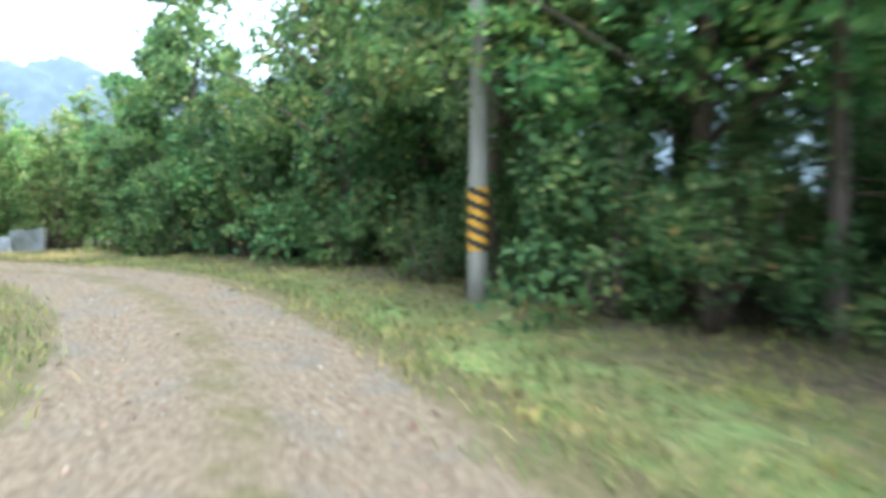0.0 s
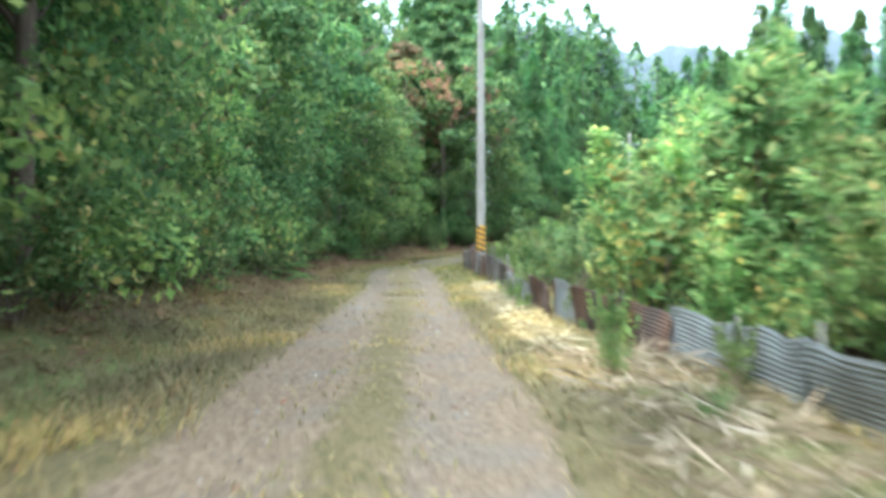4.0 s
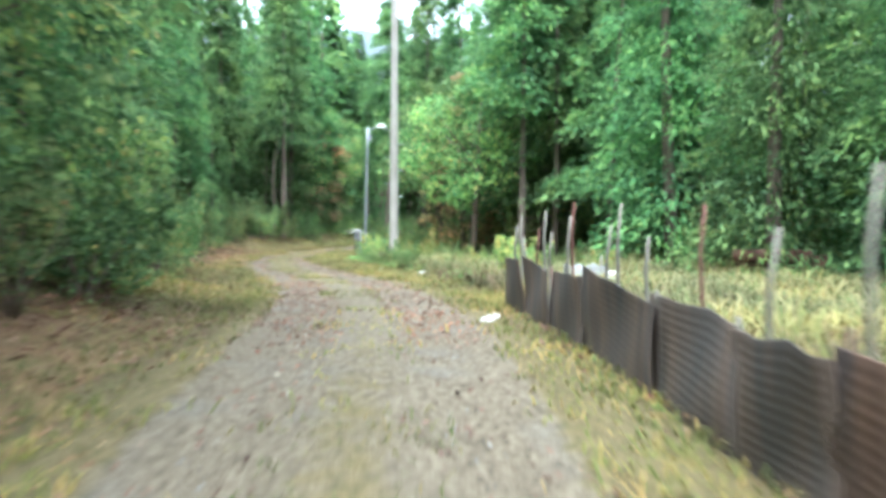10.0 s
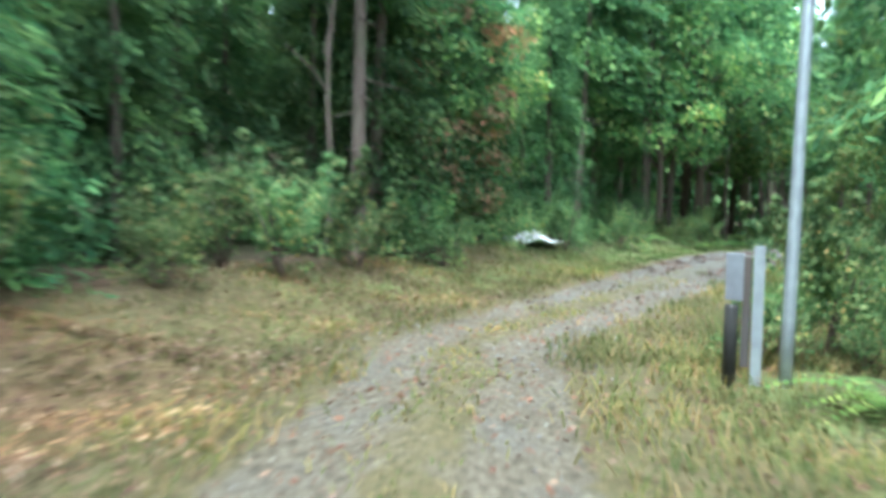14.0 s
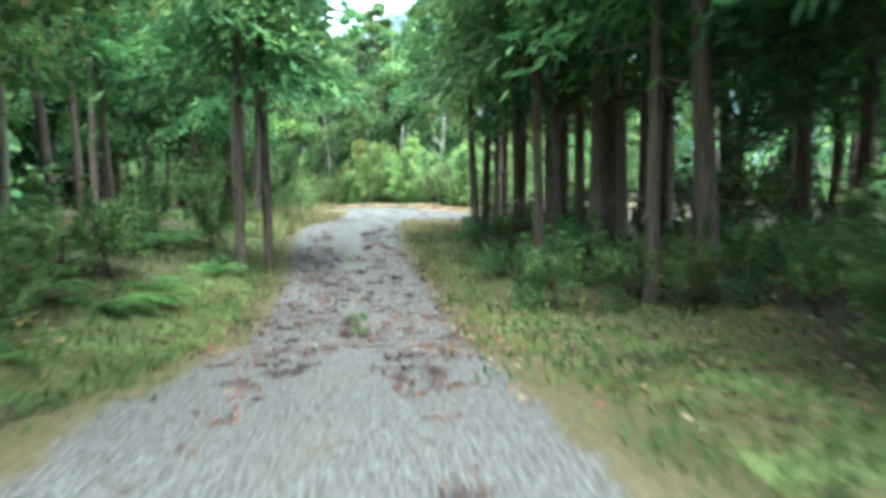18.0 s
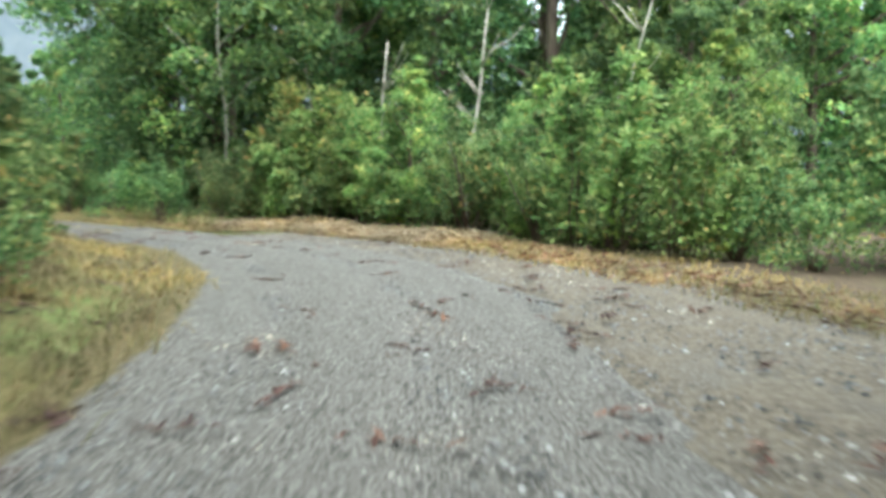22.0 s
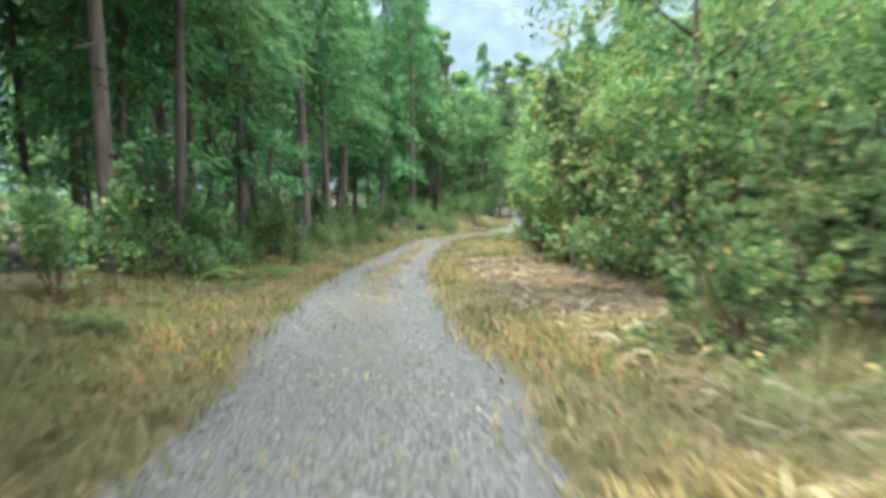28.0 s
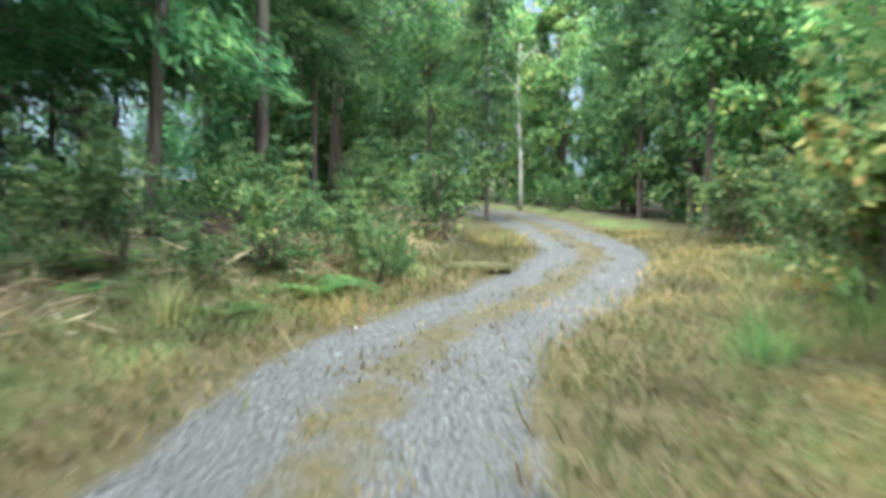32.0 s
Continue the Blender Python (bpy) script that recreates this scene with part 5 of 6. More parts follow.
corrugated_fence(22.6, 50, fence_line, 201, mat_early, "leaning fence of grey corrugated sheets, some rusty", 0.66, 12.0)
corrugated_fence(50.1, 74, fence_line, 202, mat_late, "rusty dark corrugated fence on wooden stakes", 0.8, 2.0)
corrugated_fence(74.1, 92.2, fence_line, 203, mat_late, "rusty dark corrugated fence on wooden stakes", 0.8, 2.0)

# ---- things beside the lane ----


def stake(x, y, height, radius, lean, mat, label, name="wooden_stake"):
    z = ground_at(x, y)
    v, f = tube([(0, 0, -0.3), (0.012, 0.01, height * 0.4), (-0.01, 0.015, height * 0.75), (0.015, 0, height)], [radius, radius * 0.95, radius * 0.85, radius * 0.7], 7)
    ob = mesh_object(name, v, f, mat, True)
    ob.matrix_basis = pose(x, y, z, lean, lean * 0.4, 30)
    return tagged(ob, label, "stake", "fence-end stakes")


for k, (ds, dd, h, ln) in enumerate([(92.3, 2.0, 1.3, 2), (92.1, 2.12, 1.45, -3), (91.7, 2.2, 1.25, 4), (91.1, 2.2, 1.5, -1), (90.6, 2.12, 1.2, 3), (89.8, 2.1, 1.4, 2), (89.2, 2.05, 1.55, -2), (88.5, 2.1, 1.3, 5),
                                     (87.6, 2.08, 1.5, 1), (86.8, 2.05, 1.2, -3), (86.0, 2.1, 1.45, -2), (84.8, 2.05, 1.3, 3), (83.6, 2.05, 1.6, -1), (82.2, 2.05, 1.25, 2), (80.4, 2.05, 1.35, -2), (78.6, 2.05, 1.2, 2)]):
    if k % 4 == 2:
        stake(*lane(ds, dd), h, 0.017, ln, RED_RUST, "thin rust-red iron stake at the fence", "iron_stake")
    else:
        stake(*lane(ds, dd), h, 0.019, ln, WOOD_GREY, "weathered grey wooden stake at the fence")

# pale panel with a round lid leaning on it
qx, qy = lane(95.2, 4.4)
panel = thing("sheet_stand", qx, qy, ground_at(qx, qy), 22, "pale galvanised corrugated panel standing in the grass", "panel")
me = sheet_mesh(0.85, 0.5, 8, 77, 0.6)
me.materials.append(GALV)
new("sheet", me).parent = panel
for k in (-0.35, 0.32):
    v, f = tube([(k, 0.05, -0.2), (k, 0.05, 0.7)], [0.028, 0.024], 6)
    mesh_object("post", v, f, WOOD_GREY, True, panel)
qx, qy = lane(94.6, 4.75)
a = np.arange(20) / 20 * 2 * np.pi
drum = thing("plastic_drum", qx, qy, ground_at(qx, qy), 10, "white faded plastic drum in the grass", "drum")
drum.matrix_basis = drum.matrix_basis @ Matrix.Scale(0.62, 4)
v, f = tube([(0, 0, 0), (0, 0, 0.04), (0, 0, 0.25), (0, 0, 0.28), (0, 0, 0.5), (0, 0, 0.54)], [0.2, 0.225, 0.215, 0.23, 0.215, 0.2], 18)
mesh_object("body", v, f, WHITE, True, drum)
v, f = tube([(0, 0, 0.54), (0, 0, 0.56), (0, 0, 0.6), (0, 0, 0.605)], [0.21, 0.23, 0.225, 0.19], 18)
mesh_object("lid", v, f, WHITE, True, drum, "flat white lid")

# old red cultivator frame rusting in the field
qx, qy = lane(95.4, 8.7)
rig = thing("rusty_machine", qx, qy, ground_at(qx, qy), 15, "old red rusting farm machine in tall grass", "farm machine")
v, f = tube([(-0.8, 0, 0.62), (-0.75, 0, 0.62), (0.75, 0, 0.66), (0.8, 0, 0.66)], [0.1, 0.16, 0.16, 0.1], 12)
mesh_object("tank", v, f, RED_RUST, True, rig)
for k in (-0.55, 0.55):
    v, f = tube([(k, -0.15, -0.1), (k, -0.05, 0.55)], [0.035, 0.035], 6)
    mesh_object("leg", v, f, RED_RUST, True, rig)
    v, f = tube([(k, 0.2, -0.1), (k, 0.05, 0.55)], [0.035, 0.035], 6)
    mesh_object("leg", v, f, RED_RUST, True, rig)
v, f = join([box(0, 0, 0.44, 1.5, 0.07, 0.06), box(0.9, 0, 0.58, 0.35, 0.3, 0.26)])
mesh_object("frame", v, f, RED_RUST, False, rig)


def rubble(x, y, size, seed, mat, label, name="pale_rock"):
    """A broken rock: a dented, flattened icosphere."""
    rng = np.random.RandomState(seed)
    bm = bmesh.new()
    bmesh.ops.create_icosphere(bm, subdivisions=2, radius=1)
    for q in bm.verts:
        q.co = Vector((q.co.x * size * 1.4, q.co.y * size, q.co.z * size * 0.6)) * (0.75 + 0.35 * noise.noise(q.co * 1.7 + Vector((seed, 0, 0))) + rng.uniform(-0.06, 0.06))
    me = bpy.data.meshes.new(name)
    bm.to_mesh(me)
    bm.free()
    me.materials.append(mat)
    ob = new(name, me)
    ob.matrix_basis = pose(x, y, ground_at(x, y) + size * 0.3, 5, -6, rng.uniform(0, 360))
    return tagged(ob, label, "rock", "pale rocks")


for k, (ds, dd, sz) in enumerate([(100.6, 2.6, 0.15), (100.2, 2.9, 0.1), (103.9, 2.3, 0.07), (90.2, 1.2, 0.13), (90.9, 1.35, 0.1)]):
    rubble(*lane(ds, dd), sz, 400 + k, PALE_STONE, "pale broken rock on the grass verge")

# dumped white sheet and bags under the trees
qx, qy = lane(133.2, -5.1)
heap = thing("dumped_sheeting", qx, qy, ground_at(qx, qy), -35, "crumpled white sheeting dumped at the wood edge", "rubbish")
heap.matrix_basis = heap.matrix_basis @ Matrix.Diagonal((1.4, 1.4, 0.75, 1))
gu, gv = np.meshgrid(np.linspace(-1, 1, 15), np.linspace(-1, 1, 9))
zz = 0.34 + 0.16 * np.sin(gu * 3.1 + 1) * np.cos(gv * 2.2) + 0.07 * np.sin(gu * 9 + gv * 5) - 0.3 * np.abs(gv) ** 2
v = np.stack([gu * 0.85 + 0.04 * np.sin(gv * 8), gv * 0.42 + 0.05 * np.sin(gu * 7), np.maximum(zz, 0.02)], -1).reshape(-1, 3)
idx = np.arange(135).reshape(9, 15)
f = np.stack([idx[:-1, :-1], idx[:-1, 1:], idx[1:, 1:], idx[1:, :-1]], -1).reshape(-1, 4)
sheet = mesh_object("sheet", v, f, WHITE, True, heap)
sheet.modifiers.new("thickness", "SOLIDIFY").thickness = 0.012
v, f = tube([(-0.8, 0.05, 0.3), (-0.2, 0, 0.36), (0.9, -0.05, 0.52)], [0.03, 0.03, 0.028], 7)
mesh_object("pole", v, f, BARK_PALE, True, heap, "pale stick across the sheeting")

# meter posts beside the lamp post
qx, qy = (-91.75, 67.0)
stand_post = thing("meter_post", qx, qy, ground_at(qx, qy), 18, "short grey posts with a dark meter box and pipe", "post")
v, f = box(0.2, 0.05, 0.58, 0.09, 0.09, 1.36)
mesh_object("post", v, f, STEEL_PALE, False, stand_post, "tall pale square post")
v, f = box(0.1, 0.03, 0.66, 0.07, 0.08, 1.0)
mesh_object("post", v, f, RUST_DARK, False, stand_post)
v, f = box(0.0, 0.0, 0.98, 0.15, 0.12, 0.42)
mesh_object("meter_box", v, f, GREY_BOX, False, stand_post, "dark grey meter box")
v, f = tube([(-0.02, -0.03, -0.1), (-0.02, -0.03, 0.7), (-0.02, -0.03, 0.73)], [0.06, 0.06, 0.05], 14)
mesh_object("pipe", v, f, BLACK, True, stand_post, "short black pipe")

# pale slender trees, snags and leaning sticks
def slender(x, y, height, radius, bend, mat, label, seed, twigs=7, leafy=None):
    rng = np.random.RandomState(seed)
    t = thing("slender_tree", x, y, ground_at(x, y), rng.uniform(0, 360), label, "tree", "pale slender trees")
    zs = np.linspace(-0.2, height, 9)
    pts = np.c_[bend * (np.maximum(zs, 0) / height) ** 1.5 + 0.06 * np.sin(zs * 1.3), 0.08 * np.sin(zs * 0.9 + seed), zs]
    parts = [tube(pts, np.linspace(radius, radius * 0.3, 9), 7)]
    tips = []
    for k in range(twigs):
        i = rng.randint(4, 9)
        a, r = rng.uniform(0, 6.28), rng.uniform(0.5, 1.4) * height / 6
        end = pts[i] + np.array([math.cos(a) * r, math.sin(a) * r, r * 0.9])
        parts.append(tube(np.linspace(pts[i], end, 4) + rng.normal(0, 0.04, (4, 3)), np.linspace(radius * 0.4, 0.008, 4), 5))
        tips.append(end)
    v, f = join(parts)
    mesh_object("trunk", v, f, mat, True, t)
    if leafy:
        lobes = np.array([(*p, 0.55 * height / 6) for p in tips])
        v, f = crown_lobes(rng, lobes, 900, 0.1)
        mesh_object("crown", v, f, leafy, False, t)
    return t


slender(-100.2, 146.6, 7.5, 0.07, 0.5, BARK_PALE, "slender pale-barked tree before the dark thicket", 1, 7, LEAF_SHRUB)
slender(-103.4, 146.0, 8.5, 0.06, 0.4, BARK_PALE, "slender pale-barked tree in the thicket", 2, 5)
slender(-95.5, 138.5, 6.5, 0.08, -0.6, BARK_PALE, "bare pale tree above the thicket", 3, 9)
slender(-92.5, 134.5, 5.8, 0.07, 0.7, BARK_PALE, "bare pale tree above the thicket", 4, 9)
slender(-97.9, 139.5, 5.6, 0.06, 0.3, BARK_PALE, "bare pale tree above the thicket", 5, 9)
slender(-106.2, 102.8, 6.0, 0.11, 0.9, BARK_PALE, "leaning pale trunk at the edge of the wood", 6, 3)
slender(*lane(125.3, -5.6), 6.5, 0.08, 0.3, BARK_CEDAR, "thin trunk with a pale scar", 7, 4)
slender(*lane(129.7, -6.6), 2.2, 0.05, 0.15, BARK_PALE, "pale broken snag before dark trees", 8, 0)
slender(*lane(243.7, 3.9), 4.6, 0.09, 1.3, BARK, "dark leaning trunk with yellowing leaves", 9, 7, LEAF_YELLOW)
slender(*lane(226.5, 4.2), 4.4, 0.07, -0.4, BARK_PALE, "thin tree with yellow-green leaves", 10, 8, LEAF_YELLOW)
slender(*lane(222.5, 3.7), 4.0, 0.07, 0.4, BARK, "thin dark trunk beside the lane", 12, 8, LEAF_YELLOW)
slender(-156.85, 197.2, 7.5, 0.11, 0.2, BARK_PALE, "straight pale trunk at the far bend", 13, 3)
slender(-141.8, 189.1, 7.0, 0.1, 0.2, BARK_PALE, "straight pale trunk behind the leafy bush", 14, 3)
slender(*lane(145.3, -3.8), 4.8, 0.05, 0.6, BARK_CEDAR, "leaning brown stem at the entrance of the wood", 15, 2)
slender(-156.2, 191.8, 5.5, 0.12, -1.6, BARK, "dark leaning trunk at the far bend", 11, 5, LEAF_DARK)

# mossy log lying at the bend ahead
qx, qy = lane(251.0, 0.9)
v, f = tube([(-0.58, 0, 0.1), (-0.25, 0.03, 0.115), (0.2, 0.02, 0.11), (0.58, -0.04, 0.1)], [0.09, 0.11, 0.105, 0.085], 10)
log = mesh_object("fallen_log", v, f, bark_mat("mossy_bark", (0.06, 0.055, 0.025), (0.12, 0.11, 0.045)), True)
log.matrix_basis = pose(-144.8, 177.8, ground_at(-144.8, 177.8), 0, 0, 45)
tagged(log, "mossy brown fallen log at the lane's edge", "log")


def brush(name, s0, s1, d0, d1, count, length, height, seed, label, mat=None):
    """Cut stalks and twigs lying in heaps."""
    rng = np.random.RandomState(seed)
    s, d = rng.uniform(s0, s1, count), rng.uniform(d0, d1, count)
    p = lane_points(s, d)
    p = p[side_distance(p) > 2.8]
    count = len(p)
    z = ground_heights(p) + height * rng.rand(count) ** 1.5
    a = rng.uniform(0, 6.28, count)
    al = np.c_[np.cos(a), np.sin(a), rng.normal(0, 0.3, count)] * (length * (0.4 + rng.rand(count)))[:, None]
    ac = np.cross(al, random_dirs(rng, count))
    ac *= (0.007 + 0.012 * rng.rand(count)[:, None]) / (np.linalg.norm(ac, axis=1)[:, None] + 1e-9)
    v, f = cards(np.c_[p, z], al, ac)
    return tagged(mesh_object(name, v, f, mat or STRAW), label, "brush", kind="stuff")


brush("dry_brush", 24, 40, 1.5, 3.1, 2600, 0.2, 0.22, 501, "heaps of dry cut stalks against the fence")
brush("dry_brush", 40, 52, 1.5, 2.2, 1500, 0.2, 0.2, 502, "dry cut stalks against the fence")
brush("cut_stalks", 176, 200, 1.8, 5.4, 5200, 0.16, 0.14, 503, "brown dead grass lying beyond the gravel", LITTER)
brush("cut_stalks", 186, 196, 2.6, 5.6, 4200, 0.18, 0.25, 509, "heap of pale cut stalks at the junction")
brush("cut_stalks", 208, 228, 1.6, 3.8, 2600, 0.17, 0.14, 504, "dry cut grass beside the gravel lane")
brush("cut_stalks", 215, 226, 1.4, 4.4, 3200, 0.17, 0.16, 508, "heap of pale cut stalks beside the gravel lane")
brush("bank_twigs", 50, 92, -5.2, -3.2, 2600, 0.12, 0.12, 505, "brown dead twigs on the bank", LITTER)
brush("bank_twigs", 20, 50, -5.2, -3.0, 1600, 0.12, 0.12, 506, "brown dead twigs on the bank", LITTER)
brush("bank_twigs", 232, 262, -5.5, -3.2, 1800, 0.3, 0.4, 507, "dry bent stalks below the cedars")

# ---- grass, leaves and stones ----


def blades(name, s0, s1, d0, d1, count, length, mat, seed, label, keep=None, width=0.0075):
    """Grass blades over a stretch of verge, in tufts."""
    rng = np.random.RandomState(seed)
    tufts = max(1, count // 9)
    s, d = rng.uniform(s0, s1, tufts), rng.uniform(d0, d1, tufts)
    p = lane_points(s, d)
    _, dd, _ = nearest(p)
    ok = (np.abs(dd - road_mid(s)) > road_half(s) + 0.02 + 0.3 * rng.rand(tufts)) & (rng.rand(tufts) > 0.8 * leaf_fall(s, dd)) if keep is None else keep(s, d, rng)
    ok &= side_distance(p) > 2.8
    p = p[ok]
    p = np.repeat(p, 9, axis=0) + rng.normal(0, 0.17, (len(p) * 9, 2))
    n = len(p)
    z = ground_heights(p) - 0.02 + 0.05 * (1 - smoothstep(1.7, 2.3, np.abs(nearest(p)[1] + 0.42))) if keep is None else np.array(nearest(p)[2]) + 0.01
    a = rng.uniform(0, 6.28, n)
    ln = length * (0.45 + 0.9 * rng.rand(n))
    tip = np.c_[np.cos(a), np.sin(a)] * (ln * rng.uniform(0.5, 1.3, n))[:, None]
    foot = np.c_[p, z]
    side = np.c_[-np.sin(a), np.cos(a), np.zeros(n)] * (width * (0.7 + 0.8 * rng.rand(n)))[:, None]
    mid = foot + np.c_[tip * 0.4, ln * 0.5]
    end = foot + np.c_[tip, ln * rng.uniform(0.3, 0.75, n)]
    v = np.stack([foot - side, foot + side, mid + side * 0.8, mid - side * 0.8, end], 1).reshape(-1, 3)
    k = np.arange(n)[:, None] * 5
    f = [tuple(q) for q in (k + np.array([[0, 1, 2, 3]])).tolist()] + [tuple(q) for q in (k + np.array([[3, 2, 4]])).tolist()]
    return tagged(mesh_object(name, v, f, mat), label, "grass", kind="stuff")


def litter(name, s0, s1, d0, d1, count, size, mat, seed, label, category, lift=0.03, long=0.6, clump=1):
    rng = np.random.RandomState(seed)
    s, d = rng.uniform(s0, s1, count), rng.uniform(d0, d1, count)
    p = lane_points(s, d)
    if clump > 1:
        way = rng.uniform(0, 6.28, count)
        reach = rng.normal(0, 0.13, (count, clump))
        p = (p[:, None] + np.stack([np.cos(way)[:, None] * reach, np.sin(way)[:, None] * reach], -1) + rng.normal(0, 0.03, (count, clump, 2))).reshape(-1, 2)
        count *= clump
    z = np.maximum(ground_heights(p), nearest(p)[2] - 0.02) + lift
    a = rng.uniform(0, 6.28, count)
    k = size * (0.5 + rng.rand(count))
    al = np.c_[np.cos(a), np.sin(a), rng.normal(0, 0.25, count)] * k[:, None]
    ac = np.c_[-np.sin(a), np.cos(a), rng.normal(0, 0.25, count)] * (k * long)[:, None]
    v, f = cards(np.c_[p, z], al, ac, fold=0.35)
    return tagged(mesh_object(name, v, f, mat), label, category, kind="stuff")


def middle(half, thin=1.0):
    """Uneven tufts between the ruts."""
    return lambda s, d, rng: (np.abs(d - road_mid(s)) < half * (0.75 + 0.35 * np.sin(s * 1.9) * np.sin(s * 0.63 + 1))) & (rng.rand(len(s)) < thin * (0.65 + 0.35 * np.sin(s * 3.1 + d * 4)))


blades("verge_grass", -6, 24, -5, 6.5, 52000, 0.16, GRASS_MIX, 301, "short yellow-green verge grass")
blades("verge_grass", 20, 52, -5, 3.6, 67600, 0.2, GRASS_DRY, 302, "dry straw-coloured verge grass")
blades("verge_grass", 46, 95, -4.8, 2.3, 78000, 0.14, GRASS_MIX, 303, "mown yellow verge grass with green patches")
blades("field_grass", 88, 116, 3.2, 11, 30000, 0.6, GRASS_FIELD, 334, "tall seeding field grass beyond the fence end", width=0.014)
blades("field_grass", 50, 100, 2.4, 9, 30000, 0.45, GRASS_FIELD, 304, "tall pale field grass behind the fence", width=0.02)
blades("verge_grass", 92, 134, -5, 5, 78000, 0.2, GRASS_MIX, 305, "yellow-green verge grass")
blades("verge_grass", 130, 170, -5.5, 5.5, 59800, 0.18, GRASS_GREEN, 306, "green woodland grass beside the lane")
blades("verge_grass", 166, 210, -5, 6.5, 80600, 0.22, GRASS_DRY, 307, "dry brown and yellow grass beside the gravel")
blades("verge_grass", 206, 262, -5, 5, 91000, 0.22, GRASS_MIX, 308, "yellow-green verge grass beside the gravel lane")
blades("verge_grass", 206, 262, -5, 5, 59800, 0.24, GRASS_DRY, 309, "dry yellow verge grass beside the gravel lane")
blades("middle_grass", 20, 62, -0.9, 0.45, 12000, 0.11, GRASS_DRY, 310, "short dry grass between the wheel ruts", keep=middle(0.42))
blades("middle_grass", 56, 134, -0.95, 0.3, 22000, 0.11, GRASS_MIX, 311, "short grass between the wheel ruts", keep=middle(0.42))
blades("middle_grass", 194, 262, -1.1, 0.1, 14000, 0.12, GRASS_DRY, 312, "short dry grass between the wheel ruts", keep=middle(0.42))
litter("fallen_leaves", -4, 50, -3, 3.5, 2500, 0.03, LITTER, 321, "scattered brown fallen leaves", "leaves")
litter("fallen_leaves", 50, 100, -4, 2, 6000, 0.026, LITTER, 322, "brown fallen leaves on the lane", "leaves")
litter("fallen_leaves", 100, 134, -5, 3, 12000, 0.032, LITTER, 323, "thick brown fallen leaves by the wood", "leaves")
litter("fallen_leaves", 88.5, 99, -3.4, 2.6, 5000, 0.03, LITTER, 329, "brown and pale fallen leaves over the lane", "leaves", 0.03)
litter("fallen_leaves", 132, 168, -2.3, 1.5, 6000, 0.035, LITTER, 325, "brown leaf litter over the shaded lane", "leaves", 0.02)
litter("bank_leaves", 46, 132, -6.0, -1.7, 26000, 0.03, LITTER, 326, "red-brown fallen leaves on the bank", "leaves", 0.05)
litter("bank_leaves", 106, 126, -5.2, -1.5, 11000, 0.03, LITTER, 327, "thick brown fallen leaves on the verge", "leaves", 0.1)
litter("bank_leaves", 146, 168, 0.9, 5.5, 2500, 0.036, LITTER, 328, "brown fallen leaves under the cedars", "leaves", 0.08)
litter("cedar_twigs", 133, 168, -1.9, 1.3, 420, 0.055, TWIG_RED, 336, "dark red-brown cedar litter lying on the lane", "twigs", 0.03, 0.3, 18)
litter("cedar_twigs", 132, 200, -4, 3.5, 520, 0.06, TWIG_RED, 324, "red-brown fallen cedar twigs on gravel", "twigs", 0.03, 0.25, 16)


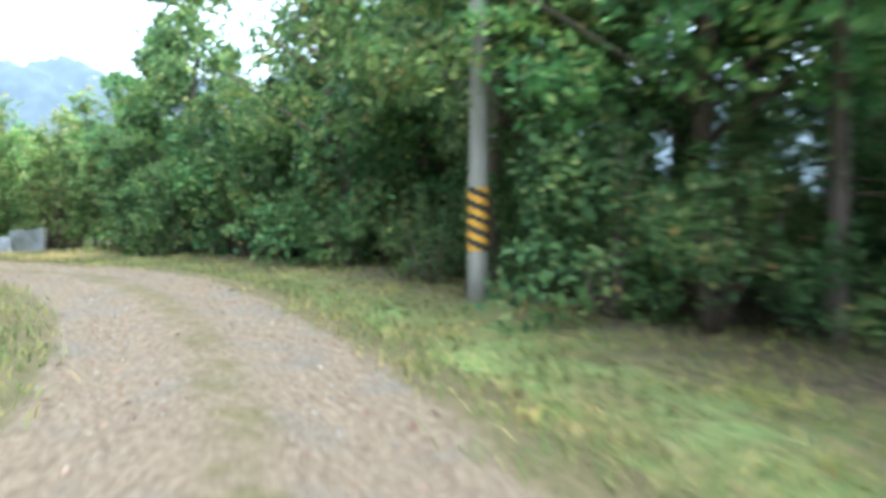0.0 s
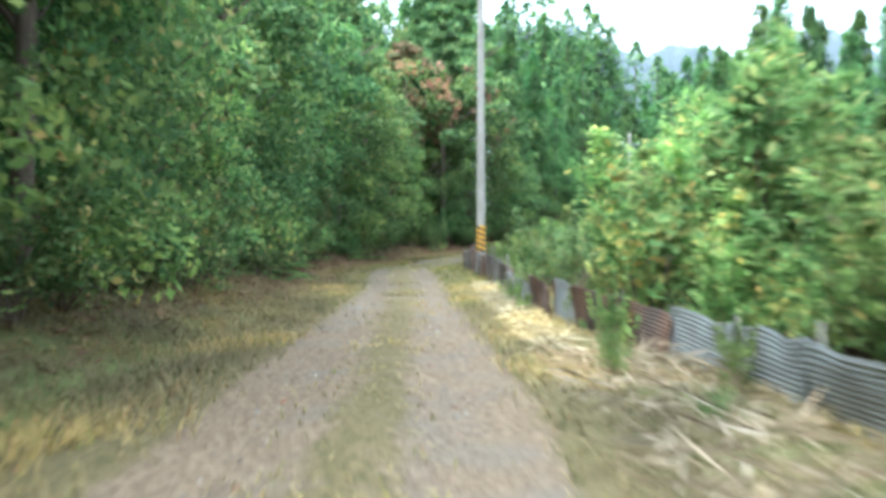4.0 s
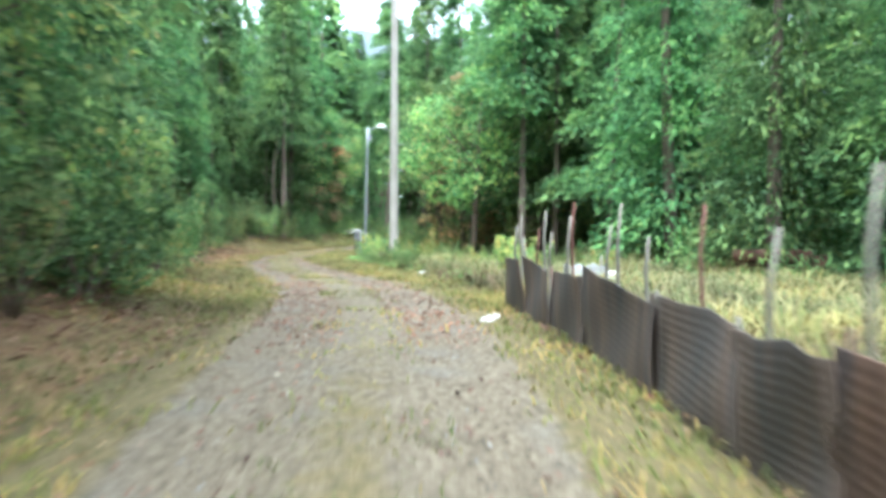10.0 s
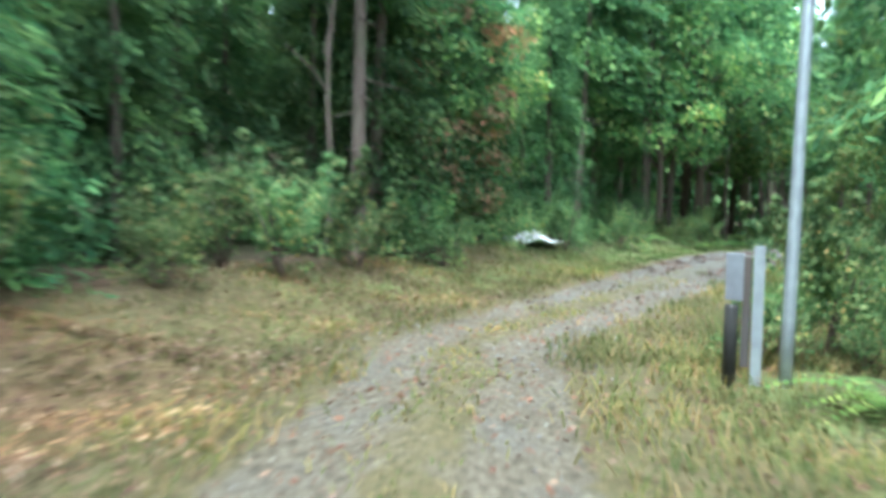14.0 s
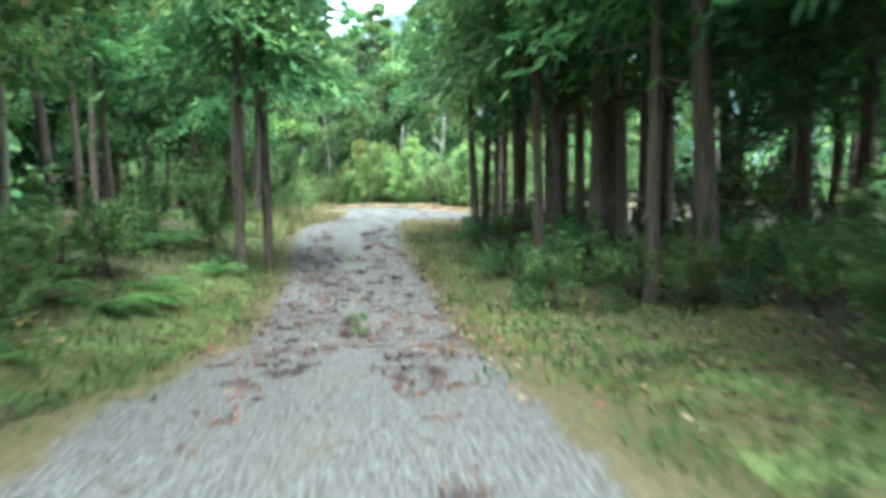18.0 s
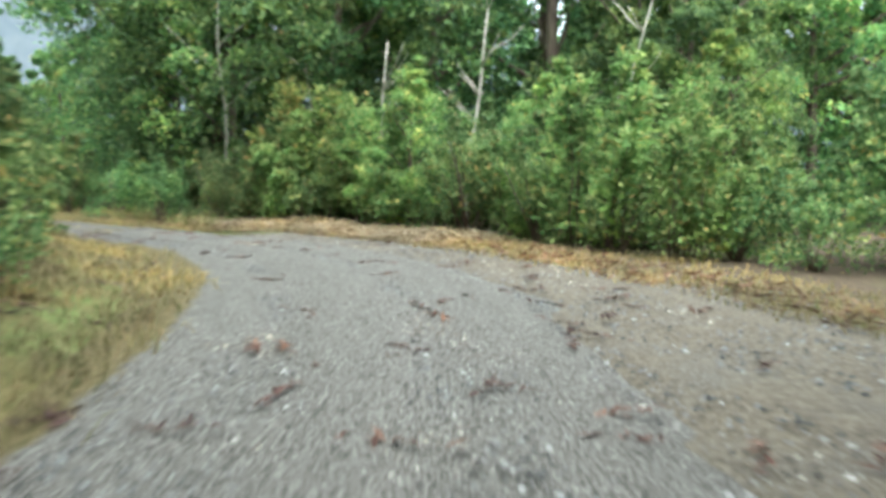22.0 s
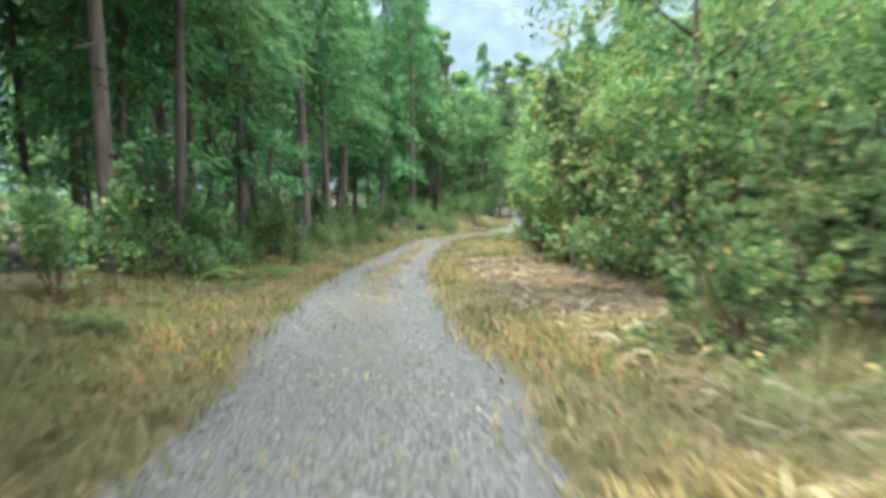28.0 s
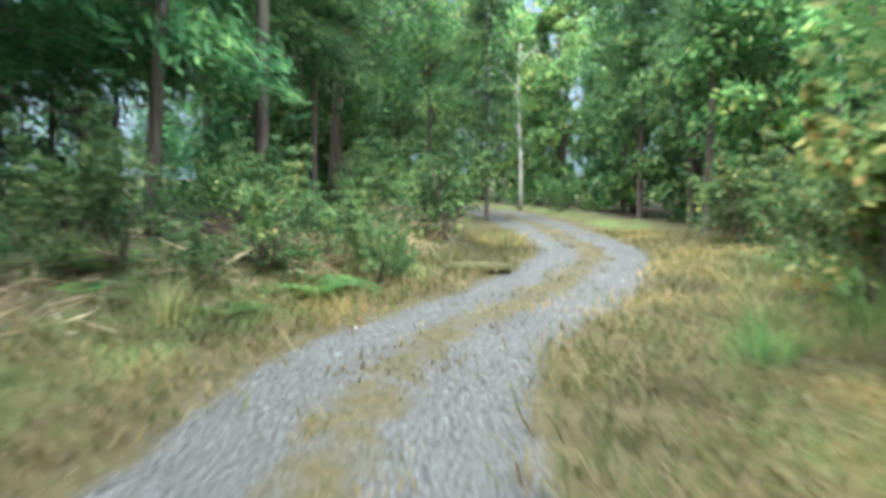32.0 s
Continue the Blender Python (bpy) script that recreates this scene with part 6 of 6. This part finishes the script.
def stones(name, s0, s1, d0, d1, count, size, seed, label):
    rng = np.random.RandomState(seed)
    s, d = rng.uniform(s0, s1, count), rng.uniform(d0, d1, count)
    p = lane_points(s, d)
    z = nearest(p)[2]
    k = size * (0.4 + 1.1 * rng.rand(count) ** 2)
    base = np.array([(1, 0, 0), (-0.5, 0.87, 0), (-0.5, -0.87, 0), (0.1, 0, 0.75)])
    v = base[None] * k[:, None, None] * rng.uniform(0.6, 1.2, (count, 4, 3)) + np.c_[p, z - 0.005][:, None]
    f = (np.arange(count)[:, None, None] * 4 + np.array([[0, 1, 3], [1, 2, 3], [2, 0, 3]])[None]).reshape(-1, 3)
    return tagged(mesh_object(name, v.reshape(-1, 3), f, STONE), label, "gravel", kind="stuff")


stones("loose_stones", -4, 120, -2.0, 1.2, 12000, 0.018, 331, "small loose stones in the ruts")
stones("loose_gravel", 120, 262, -2.0, 1.3, 26000, 0.022, 332, "loose grey gravel")
stones("loose_gravel", 166, 192, -2.0, 6.0, 22000, 0.027, 333, "loose grey gravel at the junction")

# ---- far hills ----


def mountain_ring(radius, crest):
    """Wooded mountains all round the valley, by bearing and height of the crest."""
    n, m = 900, 14
    az = np.linspace(0, 2 * np.pi, n, endpoint=False)
    keys = sorted(crest)
    top = np.interp(np.degrees(az), [keys[-1] - 360] + keys + [keys[0] + 360], [crest[keys[-1]]] + [crest[k] for k in keys] + [crest[keys[0]]])
    top = top + 5 * np.sin(az * 13) + 3 * np.sin(az * 29 + 1)
    w = np.linspace(0, 1, m)
    r = radius * (0.7 + 0.3 * w)
    rng = np.random.RandomState(8)
    rough = rng.normal(0, 1.3, (n, m)) * (w > 0.05)
    z = top[:, None] * np.sin(w * np.pi / 2)[None] ** 1.2 * (1 + 0.06 * np.sin(az[:, None] * 37 + w * 9)) - 6 + rough
    v = np.stack([-100 + np.sin(az)[:, None] * r[None], 130 + np.cos(az)[:, None] * r[None], z], -1).reshape(-1, 3)
    idx = np.arange(n * m).reshape(n, m)
    nxt = np.roll(idx, -1, axis=0)
    f = np.stack([idx[:, :-1], nxt[:, :-1], nxt[:, 1:], idx[:, 1:]], -1).reshape(-1, 4)
    # the ring's blue is air haze put into its colour
    ob = mesh_object("backdrop_mountain", v, f, HAZE_BLUE, True)
    return tagged(ob, "wooded mountains round the valley, blue distance haze painted into their colour", "mountain", kind="structure")


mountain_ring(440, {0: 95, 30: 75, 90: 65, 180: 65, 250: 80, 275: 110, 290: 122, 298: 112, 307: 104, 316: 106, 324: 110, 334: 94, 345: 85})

for model in MODELS:
    for part_ob in (*model.children_recursive, model):
        bpy.data.objects.remove(part_ob)
